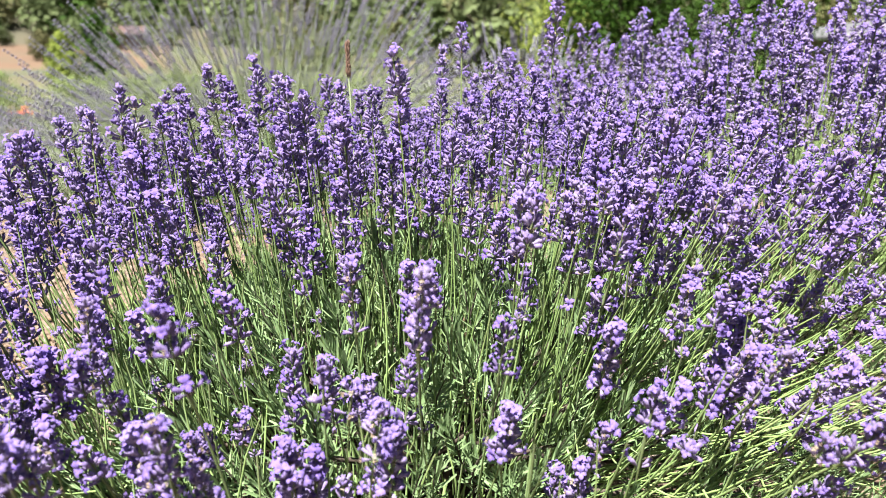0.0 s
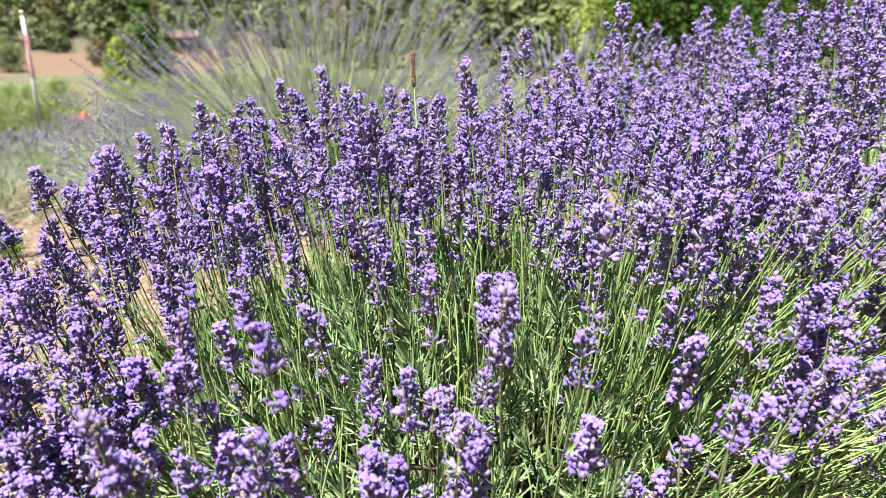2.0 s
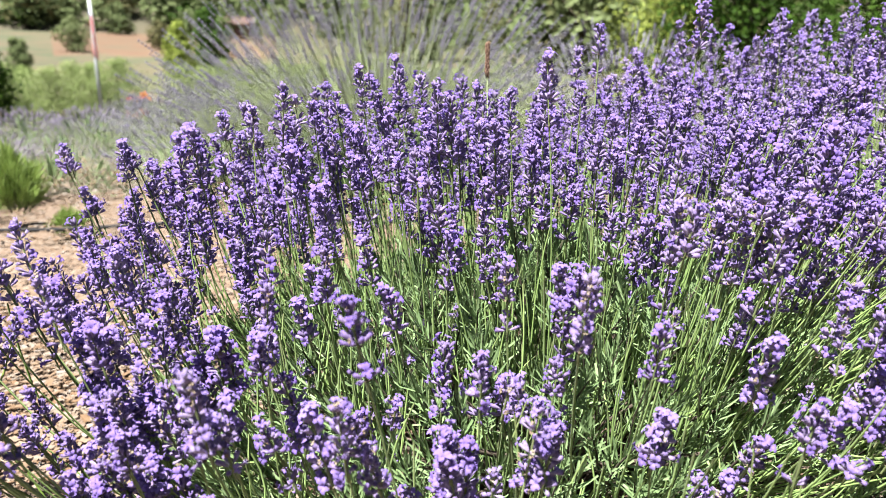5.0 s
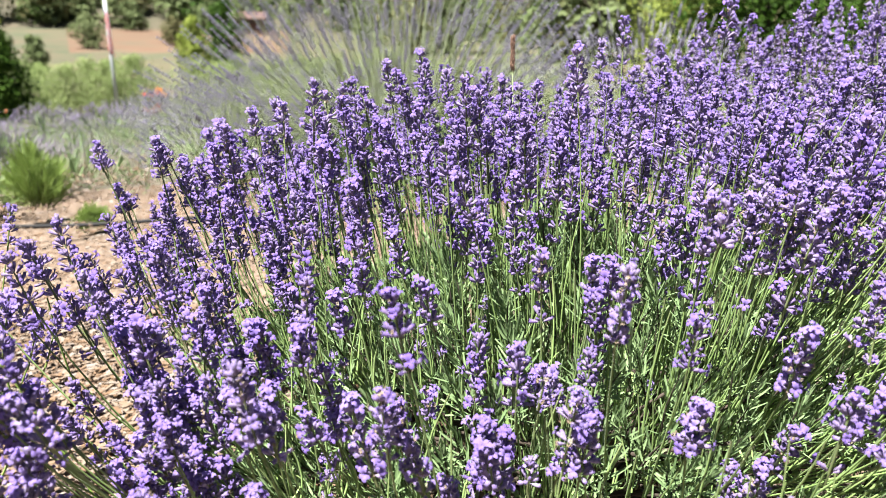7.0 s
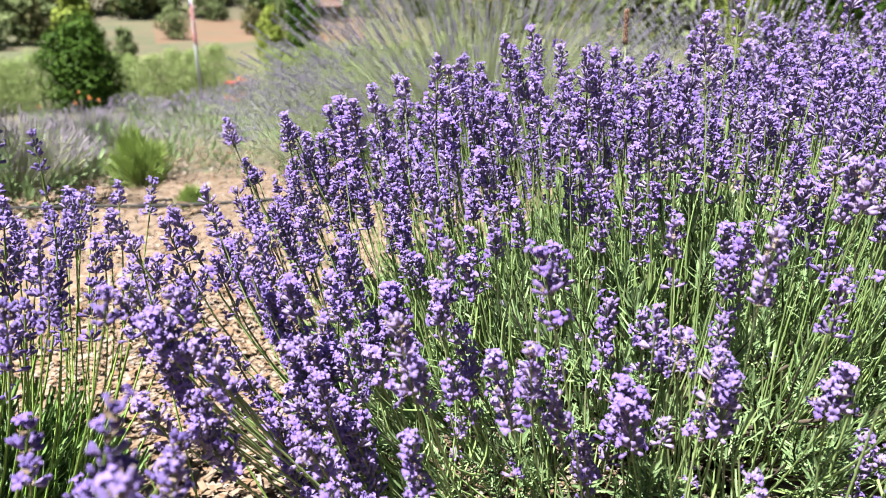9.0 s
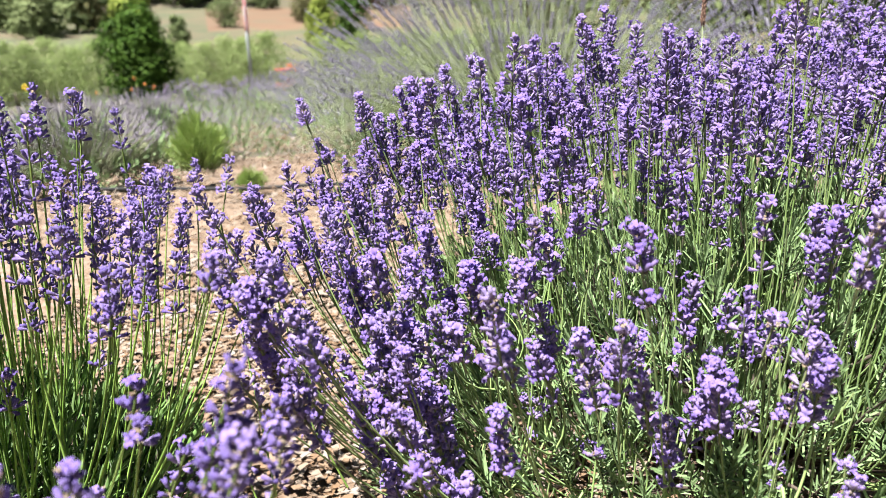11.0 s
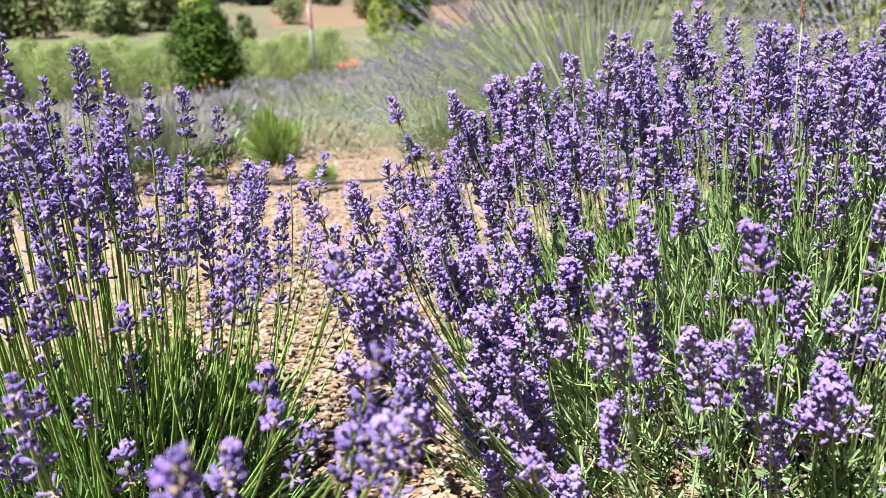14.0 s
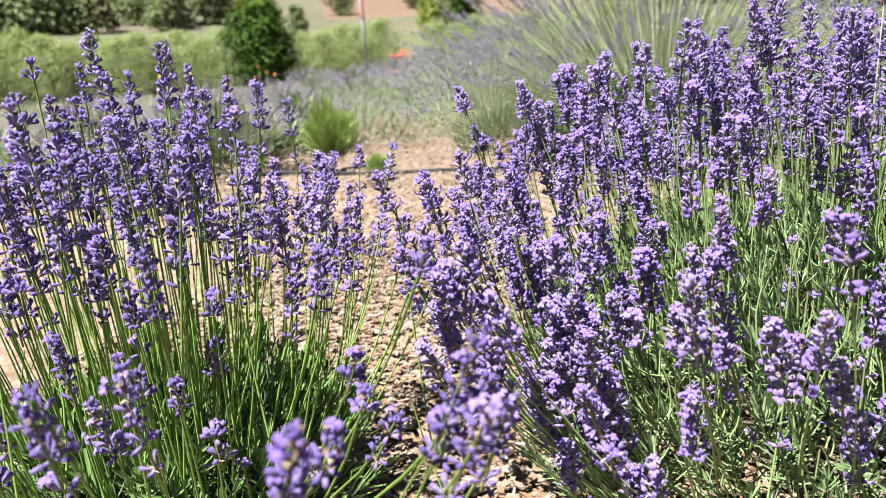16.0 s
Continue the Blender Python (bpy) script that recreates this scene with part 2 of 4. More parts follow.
def tube(soup, path, radii, sides=6, slot=0, cap=True, along=None):
    """A tapered tube along a list of points."""
    path = [np.asarray(p, float) for p in path]
    pts, faces = [], []
    for i, p in enumerate(path):
        d = path[min(i + 1, len(path) - 1)] - path[max(i - 1, 0)]
        fr = frame_of(d, (1.0, 0.13, 0.07))
        for s in range(sides):
            a = 2 * math.pi * s / sides
            pts.append(p + fr @ np.array((radii[i] * math.cos(a), radii[i] * math.sin(a), 0)))
    for i in range(len(path) - 1):
        for s in range(sides):
            t = (s + 1) % sides
            faces.append((i * sides + s, i * sides + t, (i + 1) * sides + t, (i + 1) * sides + s))
    if cap:
        faces.append(tuple(range(sides))[::-1])
        faces.append(tuple((len(path) - 1) * sides + s for s in range(sides)))
    soup.put(pts, faces, slot, None if along is None else [a for a in along for k in range(sides)])


def box(soup, centre, size, slot=0, turn=0.0):
    c, s = math.cos(turn), math.sin(turn)
    pts = []
    for z in (-0.5, 0.5):
        for x, y in ((-0.5, -0.5), (0.5, -0.5), (0.5, 0.5), (-0.5, 0.5)):
            px, py = x * size[0], y * size[1]
            pts.append((centre[0] + c * px - s * py, centre[1] + s * px + c * py, centre[2] + z * size[2]))
    soup.put(pts, [(3, 2, 1, 0), (4, 5, 6, 7), (0, 1, 5, 4), (1, 2, 6, 5), (2, 3, 7, 6), (3, 0, 4, 7)], slot)


# ---- lavender: calyx, corolla, spike ----
def calyx(soup, at, d, length, radius, sides=5, rings=3, slot=0, mouth=False):
    """A tapered flower cup; with a mouth it ends in an open, slightly ragged rim."""
    fr = frame_of(d)
    prof = [(0.2, 0.42), (0.62, 0.95), (0.94, 0.84)] if rings == 3 else [(0.25, 0.55), (0.78, 1.0)] if rings == 2 else [(0.68, 1.05)]
    if mouth:
        prof = [(0.2, 0.42), (0.6, 0.84), (0.97, 1.02)]
    pts = [at]
    for h, r in prof:
        for s in range(sides):
            a = 2 * math.pi * s / sides
            lip = 0.07 * (-1) ** s if mouth and h > 0.9 else 0.0
            pts.append(at + fr @ np.array((radius * r * math.cos(a), radius * r * math.sin(a), (h + lip) * length)))
    pts.append(at + fr[:, 2] * length * (0.74 if mouth else 1.0))
    top = len(pts) - 1
    faces = [(0, 1 + (s + 1) % sides, 1 + s) for s in range(sides)]
    for k in range(len(prof) - 1):
        b = 1 + k * sides
        for s in range(sides):
            t = (s + 1) % sides
            faces.append((b + s, b + t, b + sides + t, b + sides + s))
    b = 1 + (len(prof) - 1) * sides
    faces += [(b + s, b + (s + 1) % sides, top) for s in range(sides)]
    # with a mouth, the darkest tint lands inside, as painted shade in the hollow
    soup.put(pts, faces, slot, [0.0] + [h for h, q in prof for k in range(sides)] + [1.0])


def corolla(soup, at, d, size, r, slot=1):
    """An open two-lipped flower: two raised lobes and three that spread."""
    fr = frame_of(d, (0, 0, 1))
    pts, faces = [at + fr[:, 2] * -0.25 * size], []
    for k, (ang, long, wide) in enumerate(((-24, 1.0, 0.34), (24, 1.0, 0.34), (110, 0.72, 0.28), (180, 0.85, 0.36), (250, 0.72, 0.28))):
        a = radians(ang + r.uniform(-10, 10))
        out = fr[:, 0] * math.cos(a) + fr[:, 1] * math.sin(a)
        side = fr[:, 1] * math.cos(a) - fr[:, 0] * math.sin(a)
        up = fr[:, 2]
        lift = (0.75 if k < 2 else 0.25) + r.uniform(-0.15, 0.15)
        w = wide * size * 0.66
        p = lambda l, s, h: at + out * l * size * long * 0.6 + side * s + up * h * size
        b = len(pts)
        pts += [p(0.12, -0.3 * w, 0.1), p(0.12, 0.3 * w, 0.1), p(0.65, -w * 0.8, 0.35 * lift + 0.12), p(0.65, w * 0.8, 0.35 * lift + 0.12), p(1.0, -0.4 * w, 0.3 * lift), p(1.0, 0.4 * w, 0.3 * lift)]
        faces += [(0, b, b + 1), (b, b + 2, b + 3, b + 1), (b + 2, b + 4, b + 5, b + 3)]
    soup.put(pts, faces, slot)


def spike_mesh(seed, whorls, opened, rings=3, sides=6, count=10, stretch=1.06):
    """A flower spike that grows along +z from the stem's end: tiers of splayed calyces, some flowers open; some have a whorl apart further down."""
    r = random.Random(seed)
    soup = Soup()
    zs, z = [], 0.0
    for w in range(whorls):
        zs.append(z)
        z += (0.0137 - 0.0058 * w / max(1, whorls - 1)) * r.uniform(0.85, 1.18) * stretch
    if r.random() < 0.55:
        zs.insert(0, -r.uniform(0.016, 0.032))
    top = zs[-1]
    fine = sides >= 5
    tube(soup, [(0, 0, min(zs) - 0.01), (0, 0, top * 0.6), (0, 0, top + 0.004)], [0.0009, 0.0008, 0.0005], 4, 3, False, [1.0, 1.0, 1.0])
    for i, zw in enumerate(zs):
        u = max(zw, 0) / max(top, 0.01)
        full = r.uniform(0.72, 1.15)
        n = max(5, round(count * (1.0 - 0.3 * u) * full))
        if zw < 0:
            n = r.randint(4, 8)
        start, dip = r.uniform(0, 6.28), r.uniform(-8, 8)
        for c in range(n):
            a = start + 2 * math.pi * c / n + r.uniform(-0.3, 0.3)
            tier = c % 3
            tilt = radians(66 - 22 * u + dip + r.uniform(-12, 12) - (0, 17, 36)[tier])
            d = np.array((math.cos(a) * math.sin(tilt), math.sin(a) * math.sin(tilt), math.cos(tilt)))
            at = np.array((0.0013 * math.cos(a), 0.0013 * math.sin(a), zw + 0.0011 * tier + r.uniform(-0.0007, 0.0007)))
            ln = 0.0108 * r.uniform(0.68, 1.12) * (1 - 0.22 * u)
            calyx(soup, at, d, ln, 0.00178 * r.uniform(0.76, 1.15) * (1 - 0.10 * u), sides, rings, 0, rings == 3 and r.random() < 0.6)
            p = r.random()
            if p < opened * (1.5 if i == len(zs) - 1 else 1.0):
                corolla(soup, at + d * ln * 1.0, d, 0.0086 * r.uniform(0.7, 1.2), r)
            elif p > 0.86 and fine:
                corolla(soup, at + d * ln * 1.0, d, 0.0034 * r.uniform(0.6, 1.2), r, 2)
        if fine:
            for c in range(r.choice((0, 1, 1, 2))):
                a = start + 1.5 + math.pi * c
                o = np.array((math.cos(a), math.sin(a), 0))
                s = np.array((-math.sin(a), math.cos(a), 0))
                b = np.array((0, 0, zw - 0.001))
                soup.put([b + s * 0.0015, b - s * 0.0015, b + o * 0.003 - s * 0.0018, b + o * 0.003 + s * 0.0018, b + o * 0.0048 + np.array((0, 0, 0.0025))], [(0, 1, 2, 3), (3, 2, 4)], 2)
    for c in range(6):
        a = c * 1.047 + r.uniform(-0.3, 0.3)
        lean = r.uniform(0.15, 0.75)
        d = np.array((lean * math.cos(a), lean * math.sin(a), 1.0))
        calyx(soup, np.array((0, 0, top + 0.001)), d, 0.0065 * r.uniform(0.75, 1.15), 0.0014, sides, rings)
    return soup


SPIKE_MATS = ["calyx", "corolla", "bract", "stem"]
SPIKES = [spike_mesh(100 + i, (2, 3, 3, 4, 5)[i % 5], (0.10, 0.22, 0.15, 0.32)[i % 4], count=12, stretch=0.93).mesh("flower_spike", SPIKE_MATS) for i in range(20)]
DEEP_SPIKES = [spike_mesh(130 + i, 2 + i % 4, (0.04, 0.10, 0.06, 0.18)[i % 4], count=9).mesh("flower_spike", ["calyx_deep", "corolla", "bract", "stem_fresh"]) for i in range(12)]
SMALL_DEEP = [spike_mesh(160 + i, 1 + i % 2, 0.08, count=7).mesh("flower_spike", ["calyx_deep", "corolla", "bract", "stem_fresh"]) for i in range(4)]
SMALL_SPIKES = [spike_mesh(150 + i, 1 + i % 2, 0.15, count=9).mesh("flower_spike", SPIKE_MATS) for i in range(5)]
FAR_SPIKES = [spike_mesh(200 + i, 3 + i % 4, 0.22, 2, 4, 12, 0.95).mesh("flower_spike", SPIKE_MATS) for i in range(10)]
BACK_SPIKES = [spike_mesh(220 + i, 4 + i % 3, 0.18, 1, 4, 11).mesh("flower_spike", SPIKE_MATS) for i in range(6)]


def stem_soup(bow, thick=0.0011, sides=4):
    """A stem of length 1 along +z, bowed towards +x, square-ish, thinner to the top."""
    soup = Soup()
    n = 6
    path = [(bow * 4 * (k / n) * (1 - k / n), 0, k / n) for k in range(n + 1)]
    tube(soup, path, [thick * (1.15 - 0.4 * k / n) for k in range(n + 1)], sides, 0, False, [k / n for k in range(n + 1)])
    return soup


BOWS = (0.0, 0.008, 0.015, 0.022, 0.03)


def stem_meshes(mat, thick=0.0011):
    return [stem_soup(b, thick).mesh("stem", [mat]) for b in BOWS]


def shoot_soup(seed, leaves=26, length=0.11, leaf_len=0.036, leaf_wide=0.0018):
    """A leafy side shoot: narrow leaves in pairs up a thin twig."""
    r = random.Random(seed)
    soup = Soup()
    tube(soup, [(0, 0, 0), (0.003, 0, length * 0.5), (0, 0.003, length)], [0.0014, 0.0011, 0.0006], 4, 1, False)
    for i in range(leaves):
        u = (i + 1) / leaves
        a = (i % 2) * math.pi + (i // 2) * 1.57 + r.uniform(-0.35, 0.35)
        ln = leaf_len * (0.65 + 0.6 * math.sin(math.pi * (0.15 + 0.75 * u))) * r.uniform(0.75, 1.15)
        w = leaf_wide * r.uniform(0.8, 1.25)
        lean = radians(64 - 42 * u + r.uniform(-16, 16))
        out = np.array((math.cos(a), math.sin(a), 0))
        side = np.array((-math.sin(a), math.cos(a), 0))
        z0 = u * length
        pts = []
        x, z = 0.0, z0
        for k, (t, wk) in enumerate(((0, 0.45), (0.55, 1.0), (1.0, 0.7))):
            ang = lean - 0.3 * t * r.uniform(0.5, 1.5)
            if k:
                x += math.sin(ang) * ln * 0.5
                z += math.cos(ang) * ln * 0.5
            c = out * x + np.array((0, 0, z))
            nrm = np.array((0, 0, math.sin(ang))) - out * math.cos(ang)
            pts += [c - side * w * wk + nrm * w * 0.35, c - nrm * w * 0.1, c + side * w * wk + nrm * w * 0.35]
        faces = []
        for k in range(2):
            b = 3 * k
            faces += [(b, b + 1, b + 4, b + 3), (b + 1, b + 2, b + 5, b + 4)]
        soup.put(pts, faces, 0)
    return soup


def shoots(mat, seed, leaf_len=0.036, leaf_wide=0.0018, length=0.11):
    return [shoot_soup(seed + i, 26 + i % 3 * 4, length, leaf_len, leaf_wide).mesh("leafy_shoot", [mat, "twig"]) for i in range(8)]


def merged(name, items, mats):
    """One mesh out of (mesh, matrix, slot offset) items."""
    vs, fs, ms, sm, al, n = [], [], [], [], [], 0
    for me, mat, slot in items:
        nv, nf = len(me.vertices), len(me.polygons)
        c, at, sh = np.empty(nv * 3), np.zeros(nv), np.empty(nf, dtype=bool)
        me.vertices.foreach_get("co", c)
        me.attributes["along"].data.foreach_get("value", at)
        me.polygons.foreach_get("use_smooth", sh)
        a = np.array(mat)
        vs.append(c.reshape(-1, 3) @ a[:3, :3].T + a[:3, 3])
        al.append(at)
        sm.append(sh)
        for p in me.polygons:
            fs.append([i + n for i in p.vertices])
            ms.append(p.material_index + slot)
        n += nv
    out = bpy.data.meshes.new(name)
    out.from_pydata(np.concatenate(vs).tolist(), [], fs)
    for m in mats:
        out.materials.append(M[m])
    out.polygons.foreach_set("material_index", np.array(ms, dtype=np.int32))
    out.polygons.foreach_set("use_smooth", np.concatenate(sm))
    out.attributes.new("along", "FLOAT", "POINT").data.foreach_set("value", np.concatenate(al).astype(np.float32))
    out.update()
    return out


def to_matrix(fr, at, scale=(1, 1, 1)):
    m = Matrix.Identity(4)
    for i in range(3):
        for j in range(3):
            m[i][j] = float(fr[i, j]) * scale[j]
        m[i][3] = float(at[i])
    return m


def stalk_frames(base, tip, bow, r, spike_size):
    """The matrix of the stem from base to tip and that of the spike at its end."""
    base, tip = np.asarray(base, float), np.asarray(tip, float)
    d = tip - base
    ln = np.linalg.norm(d)
    d = d / ln
    up = np.array((r.uniform(-0.25, 0.25), r.uniform(-0.25, 0.25), 1.0))
    x = up - d * (d @ up)
    if np.linalg.norm(x) < 0.05:
        x = np.array((1.0, 0.0, 0.0)) - d * d[0]
    x /= -np.linalg.norm(x)
    fr = np.stack((x, np.cross(d, x), d), axis=1)
    stem = to_matrix(fr, base, (1, 1, ln))
    end = d * ln - x * 4 * bow + np.array((r.uniform(-0.03, 0.03), r.uniform(-0.03, 0.03), 0.10))
    fs = frame_of(end)
    a = r.uniform(0, 6.28)
    turn = np.array(((math.cos(a), -math.sin(a), 0), (math.sin(a), math.cos(a), 0), (0, 0, 1)))
    return stem, to_matrix(fs @ turn, tip, (spike_size,) * 3)


def lavender(centre, tips, label, stems, leafy, spikes, r, mound_r, mound_h, n_shoots, root_r, singles=300, group="lavender bushes", extra_mats=None, small=0.10, fill=0, reach=0.5, leafs=0):
    """A lavender bush: stalks from a leafy mound, each stalk a stem with its spike. tips are relative to the centre."""
    bush = tagged(new("lavender_bush"), label, "lavender bush", group)
    bush.location = centre
    items, smat = [], extra_mats or ["stem"] + SPIKE_MATS
    for i, (tip, grow) in enumerate(tips):
        tip = np.asarray(tip, float)
        rho = math.hypot(tip[0], tip[1])
        a = math.atan2(tip[1], tip[0]) + r.uniform(-0.2, 0.2)
        rb = min(rho * (r.uniform(0.58, 0.84) - 0.34 * max(0.0, min(1.0, (tip[0] - 0.12) / 0.25))), root_r)
        base = np.array((rb * math.cos(a), rb * math.sin(a), min(mound_h * r.uniform(0.25, 0.6), tip[2] * 0.5) * max(0.0, 1 - (rb / mound_r) ** 2) - 0.005))
        k = min(len(BOWS) - 1, int(rho / 0.16 + r.random() * 1.3))
        ms, mk = stalk_frames(base, tip, BOWS[k], r, grow)
        if i < singles:
            sp = r.choice(SMALL_DEEP if spikes is DEEP_SPIKES else SMALL_SPIKES) if (r.random() < small and grow < 1.45 and spikes is not BACK_SPIKES) else r.choice(spikes)
            st = part("flower_stalk", stems[k], bush, ms)
            fl = part("flower_spike", sp, st, mk)
            fl.matrix_parent_inverse = ms.inverted()
        else:
            items += [(stems[k], ms, 0), (r.choice(BACK_SPIKES if spikes is BACK_SPIKES else FAR_SPIKES), mk, 1)]
    if items:
        part("stalk_mass", merged("stalk_mass", items, smat), bush, None, "", "stuff")
    for i in range(n_shoots):
        a = r.uniform(0, 6.283)
        rho = mound_r * math.sqrt(r.random())
        u = rho / mound_r
        z = mound_h * (1 - 0.6 * u * u) * r.uniform(0.7, 1.05) - 0.05
        d = np.array((math.cos(a) * u * 0.9 + r.uniform(-0.3, 0.3), math.sin(a) * u * 0.9 + r.uniform(-0.3, 0.3), 1.0))
        s = r.uniform(0.8, 1.25)
        part("leafy_shoot", leafy[i % len(leafy)], bush, to_matrix(frame_of(d, (math.cos(i), math.sin(i), 0.1)), (rho * math.cos(a), rho * math.sin(a), max(z, 0.015)), (s, s, s)))
    if fill:
        items = []
        for i in range(fill):
            a, u = r.uniform(0, 6.283), math.sqrt(r.random())
            rb = root_r * 1.15 * u
            base = np.array((rb * math.cos(a), rb * math.sin(a), mound_h * r.uniform(0.3, 0.7)))
            rt = reach * u * r.uniform(0.85, 1.1) * (1 + 0.3 * max(0.0, math.cos(a)))
            tip = np.array((rt * math.cos(a), rt * math.sin(a), r.uniform(0.30, 0.56) - 0.16 * u * u))
            k = r.randrange(len(BOWS))
            ms, mk = stalk_frames(base, tip, BOWS[k], r, r.uniform(0.6, 0.9))
            items.append((stems[k], ms, 0))
            if r.random() < 0.15:
                items.append((SMALL_SPIKES[i % 5], mk, 1))
        part("stem_mass", merged("stem_mass", items, smat), bush, None, "", "stuff")
        items = []
        for i in range(leafs):
            a, u = r.uniform(0, 6.283), math.sqrt(r.random())
            d = np.array((math.cos(a) * u * 0.9 + r.uniform(-0.4, 0.4), math.sin(a) * u * 0.9 + r.uniform(-0.4, 0.4), 1.0))
            sc = r.uniform(0.75, 1.15)
            items.append((leafy[i % len(leafy)], to_matrix(frame_of(d, (math.cos(i), math.sin(i), 0.1)), (mound_r * u * math.cos(a), mound_r * u * math.sin(a), max(0.02, mound_h * (1 - 0.6 * u * u) * r.choice((r.uniform(0.3, 0.7), r.uniform(0.75, 1.06), r.uniform(0.8, 1.06))) - 0.05)), (sc, sc, sc)), 0))
        part("foliage", merged("foliage", items, [m.name for m in leafy[0].materials]), bush, None, "", "stuff")
    # extra dark twigs fill the base, standing in for deep shade between stems
    wood = Soup()
    for i in range(120):
        a, a2 = r.uniform(0, 6.283), r.uniform(-0.5, 0.5)
        rr = mound_r * r.uniform(0.35, 0.85)
        h = mound_h * r.uniform(0.35, 0.75)
        tube(wood, [(0.03 * math.cos(a), 0.03 * math.sin(a), -0.01), (rr * 0.45 * math.cos(a), rr * 0.45 * math.sin(a), h * 0.55), (rr * math.cos(a + a2), rr * math.sin(a + a2), h)], [0.006, 0.004, 0.002], 5)
    part("woody_base", wood.mesh("woody_base", ["twig"]), bush)
    return bush


def dome_tips(r, n, radius, top, edge, front_drop=0.0, low=0.72, squash=1.0, lean_x=0.0, grow=(1.05, 1.42)):
    """Tips scattered over a dome: higher in the middle, lower to the rim and to the front."""
    out = []
    for i in range(n):
        u = math.sqrt((i + 0.5) / n)
        a = i * 2.39996 + r.uniform(-0.3, 0.3)
        rho = radius * u * r.uniform(0.9, 1.08)
        z = top - (top - edge) * u ** 2.2
        front = max(0.0, -math.sin(a)) * u
        z += lean_x * max(0.0, min(1.0, rho * math.cos(a) / 0.45))
        z = (z - front_drop * front) * r.uniform(low + 0.12 * (1 - u), 1.03)
        out.append(((rho * math.cos(a), rho * math.sin(a) * squash, z - 0.06), r.uniform(*grow)))
    out.sort(key=lambda q: q[0][1] - 0.15 * abs(q[0][0]))
    return out


def set_tips(centre, rows, r):
    """Stalks that stand out, by the place of the spike's middle, as tips relative to the bush's centre."""
    return [((x - centre[0], y - centre[1], z - 0.025), r.uniform(1.1, 1.4)) for x, y, z in rows]


# ---- ground: one sheet to the horizon ----
RINGS = [0.0, 0.6, 1.2, 1.8, 2.5, 3.2, 4.0, 5.0, 6.5, 8.5, 11, 14, 18, 22, 26, 29.5, 31.5, 34, 38, 44, 52, 62, 74, 86, 96, 104, 112, 125, 145, 170, 200, 240, 300, 400, 600, 1500]


def ground_z(x, y):
    d = math.hypot(x, y)
    if d < 2.5:
        return 0.0
    if d < 32:
        return -2.3 * (d - 2.5) / 29.5
    if d < 42:
        return -2.3
    if d < 112:
        u = (d - 42) / 70
        return -2.3 + 4.4 * u + 0.2 * math.sin(x * 0.05)
    if d < 400:
        return 2.1 + 0.26 * (d - 112) + 3.5 * math.sin(math.atan2(x, y) * 9) * min(1, (d - 112) / 60)
    return 76.0


def build_ground():
    soup = Soup()
    n = 144
    pts, faces, slots = [(0, 0, 0)], [], []
    for d in RINGS[1:]:
        for k in range(n):
            a = 2 * math.pi * k / n
            x, y = d * math.sin(a), d * math.cos(a)
            pts.append((x, y, ground_z(x, y) + (0.006 * noise.noise((x * 2, y * 2, 0)) if d < 5 else 0)))
    for k in range(n):
        faces.append((0, 1 + (k + 1) % n, 1 + k))
        slots.append(0)
    for i in range(1, len(RINGS) - 1):
        d = RINGS[i]
        slot = 0 if d < 4.9 else 1 if d < 29 else 2 if d < 31 else 3 if d < 73 else 4 if d < 111 else 5
        for k in range(n):
            a, b = 1 + (i - 1) * n + k, 1 + (i - 1) * n + (k + 1) % n
            faces.append((a, b, b + n, a + n))
            bearing = (k * 360 / n + 180) % 360 - 180
            slots.append(3 if slot == 4 and not -37 < bearing < -22 else slot)
    soup.put(pts, faces)
    soup.m = slots
    ob = new("ground", soup.mesh("ground", ["mulch", "field_soil", "track", "meadow", "dry_field", "forest_floor"]))
    return tagged(ob, "wood-chip mulch path running down to fields and hillside", "ground", "", "structure")


ground = build_ground()


def polar(az, d, z=None):
    x, y = d * math.sin(radians(az)), d * math.cos(radians(az))
    return (x, y, ground_z(x, y) if z is None else z)


# ---- the two near lavender bushes and the one behind ----
STEMS, LEAFY = stem_meshes("stem", 0.0012), shoots("leaf", 300, 0.023, 0.0013, 0.085)
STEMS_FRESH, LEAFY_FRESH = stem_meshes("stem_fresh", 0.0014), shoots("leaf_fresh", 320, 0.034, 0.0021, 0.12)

MAIN = (-0.02, 1.02, 0.0)
MAIN_FRONT = [(-0.184, 0.460, 0.525), (-0.032, 0.655, 0.497), (-0.019, 0.524, 0.505), (-0.051, 0.500, 0.442), (-0.042, 0.510, 0.387), (0.052, 0.535, 0.409), (0.141, 0.593, 0.438), (0.136, 0.567, 0.389), (0.119, 0.616, 0.315), (-0.105, 0.621, 0.414), (-0.081, 0.615, 0.512), (0.072, 0.894, 0.444), (0.076, 0.628, 0.559), (-0.204, 0.541, 0.389), (-0.217, 0.495, 0.381), (-0.120, 0.518, 0.377), (0.196, 0.521, 0.416), (0.267, 0.565, 0.440), (0.300, 0.709, 0.420), (0.165, 0.748, 0.429), (0.310, 0.500, 0.420)]
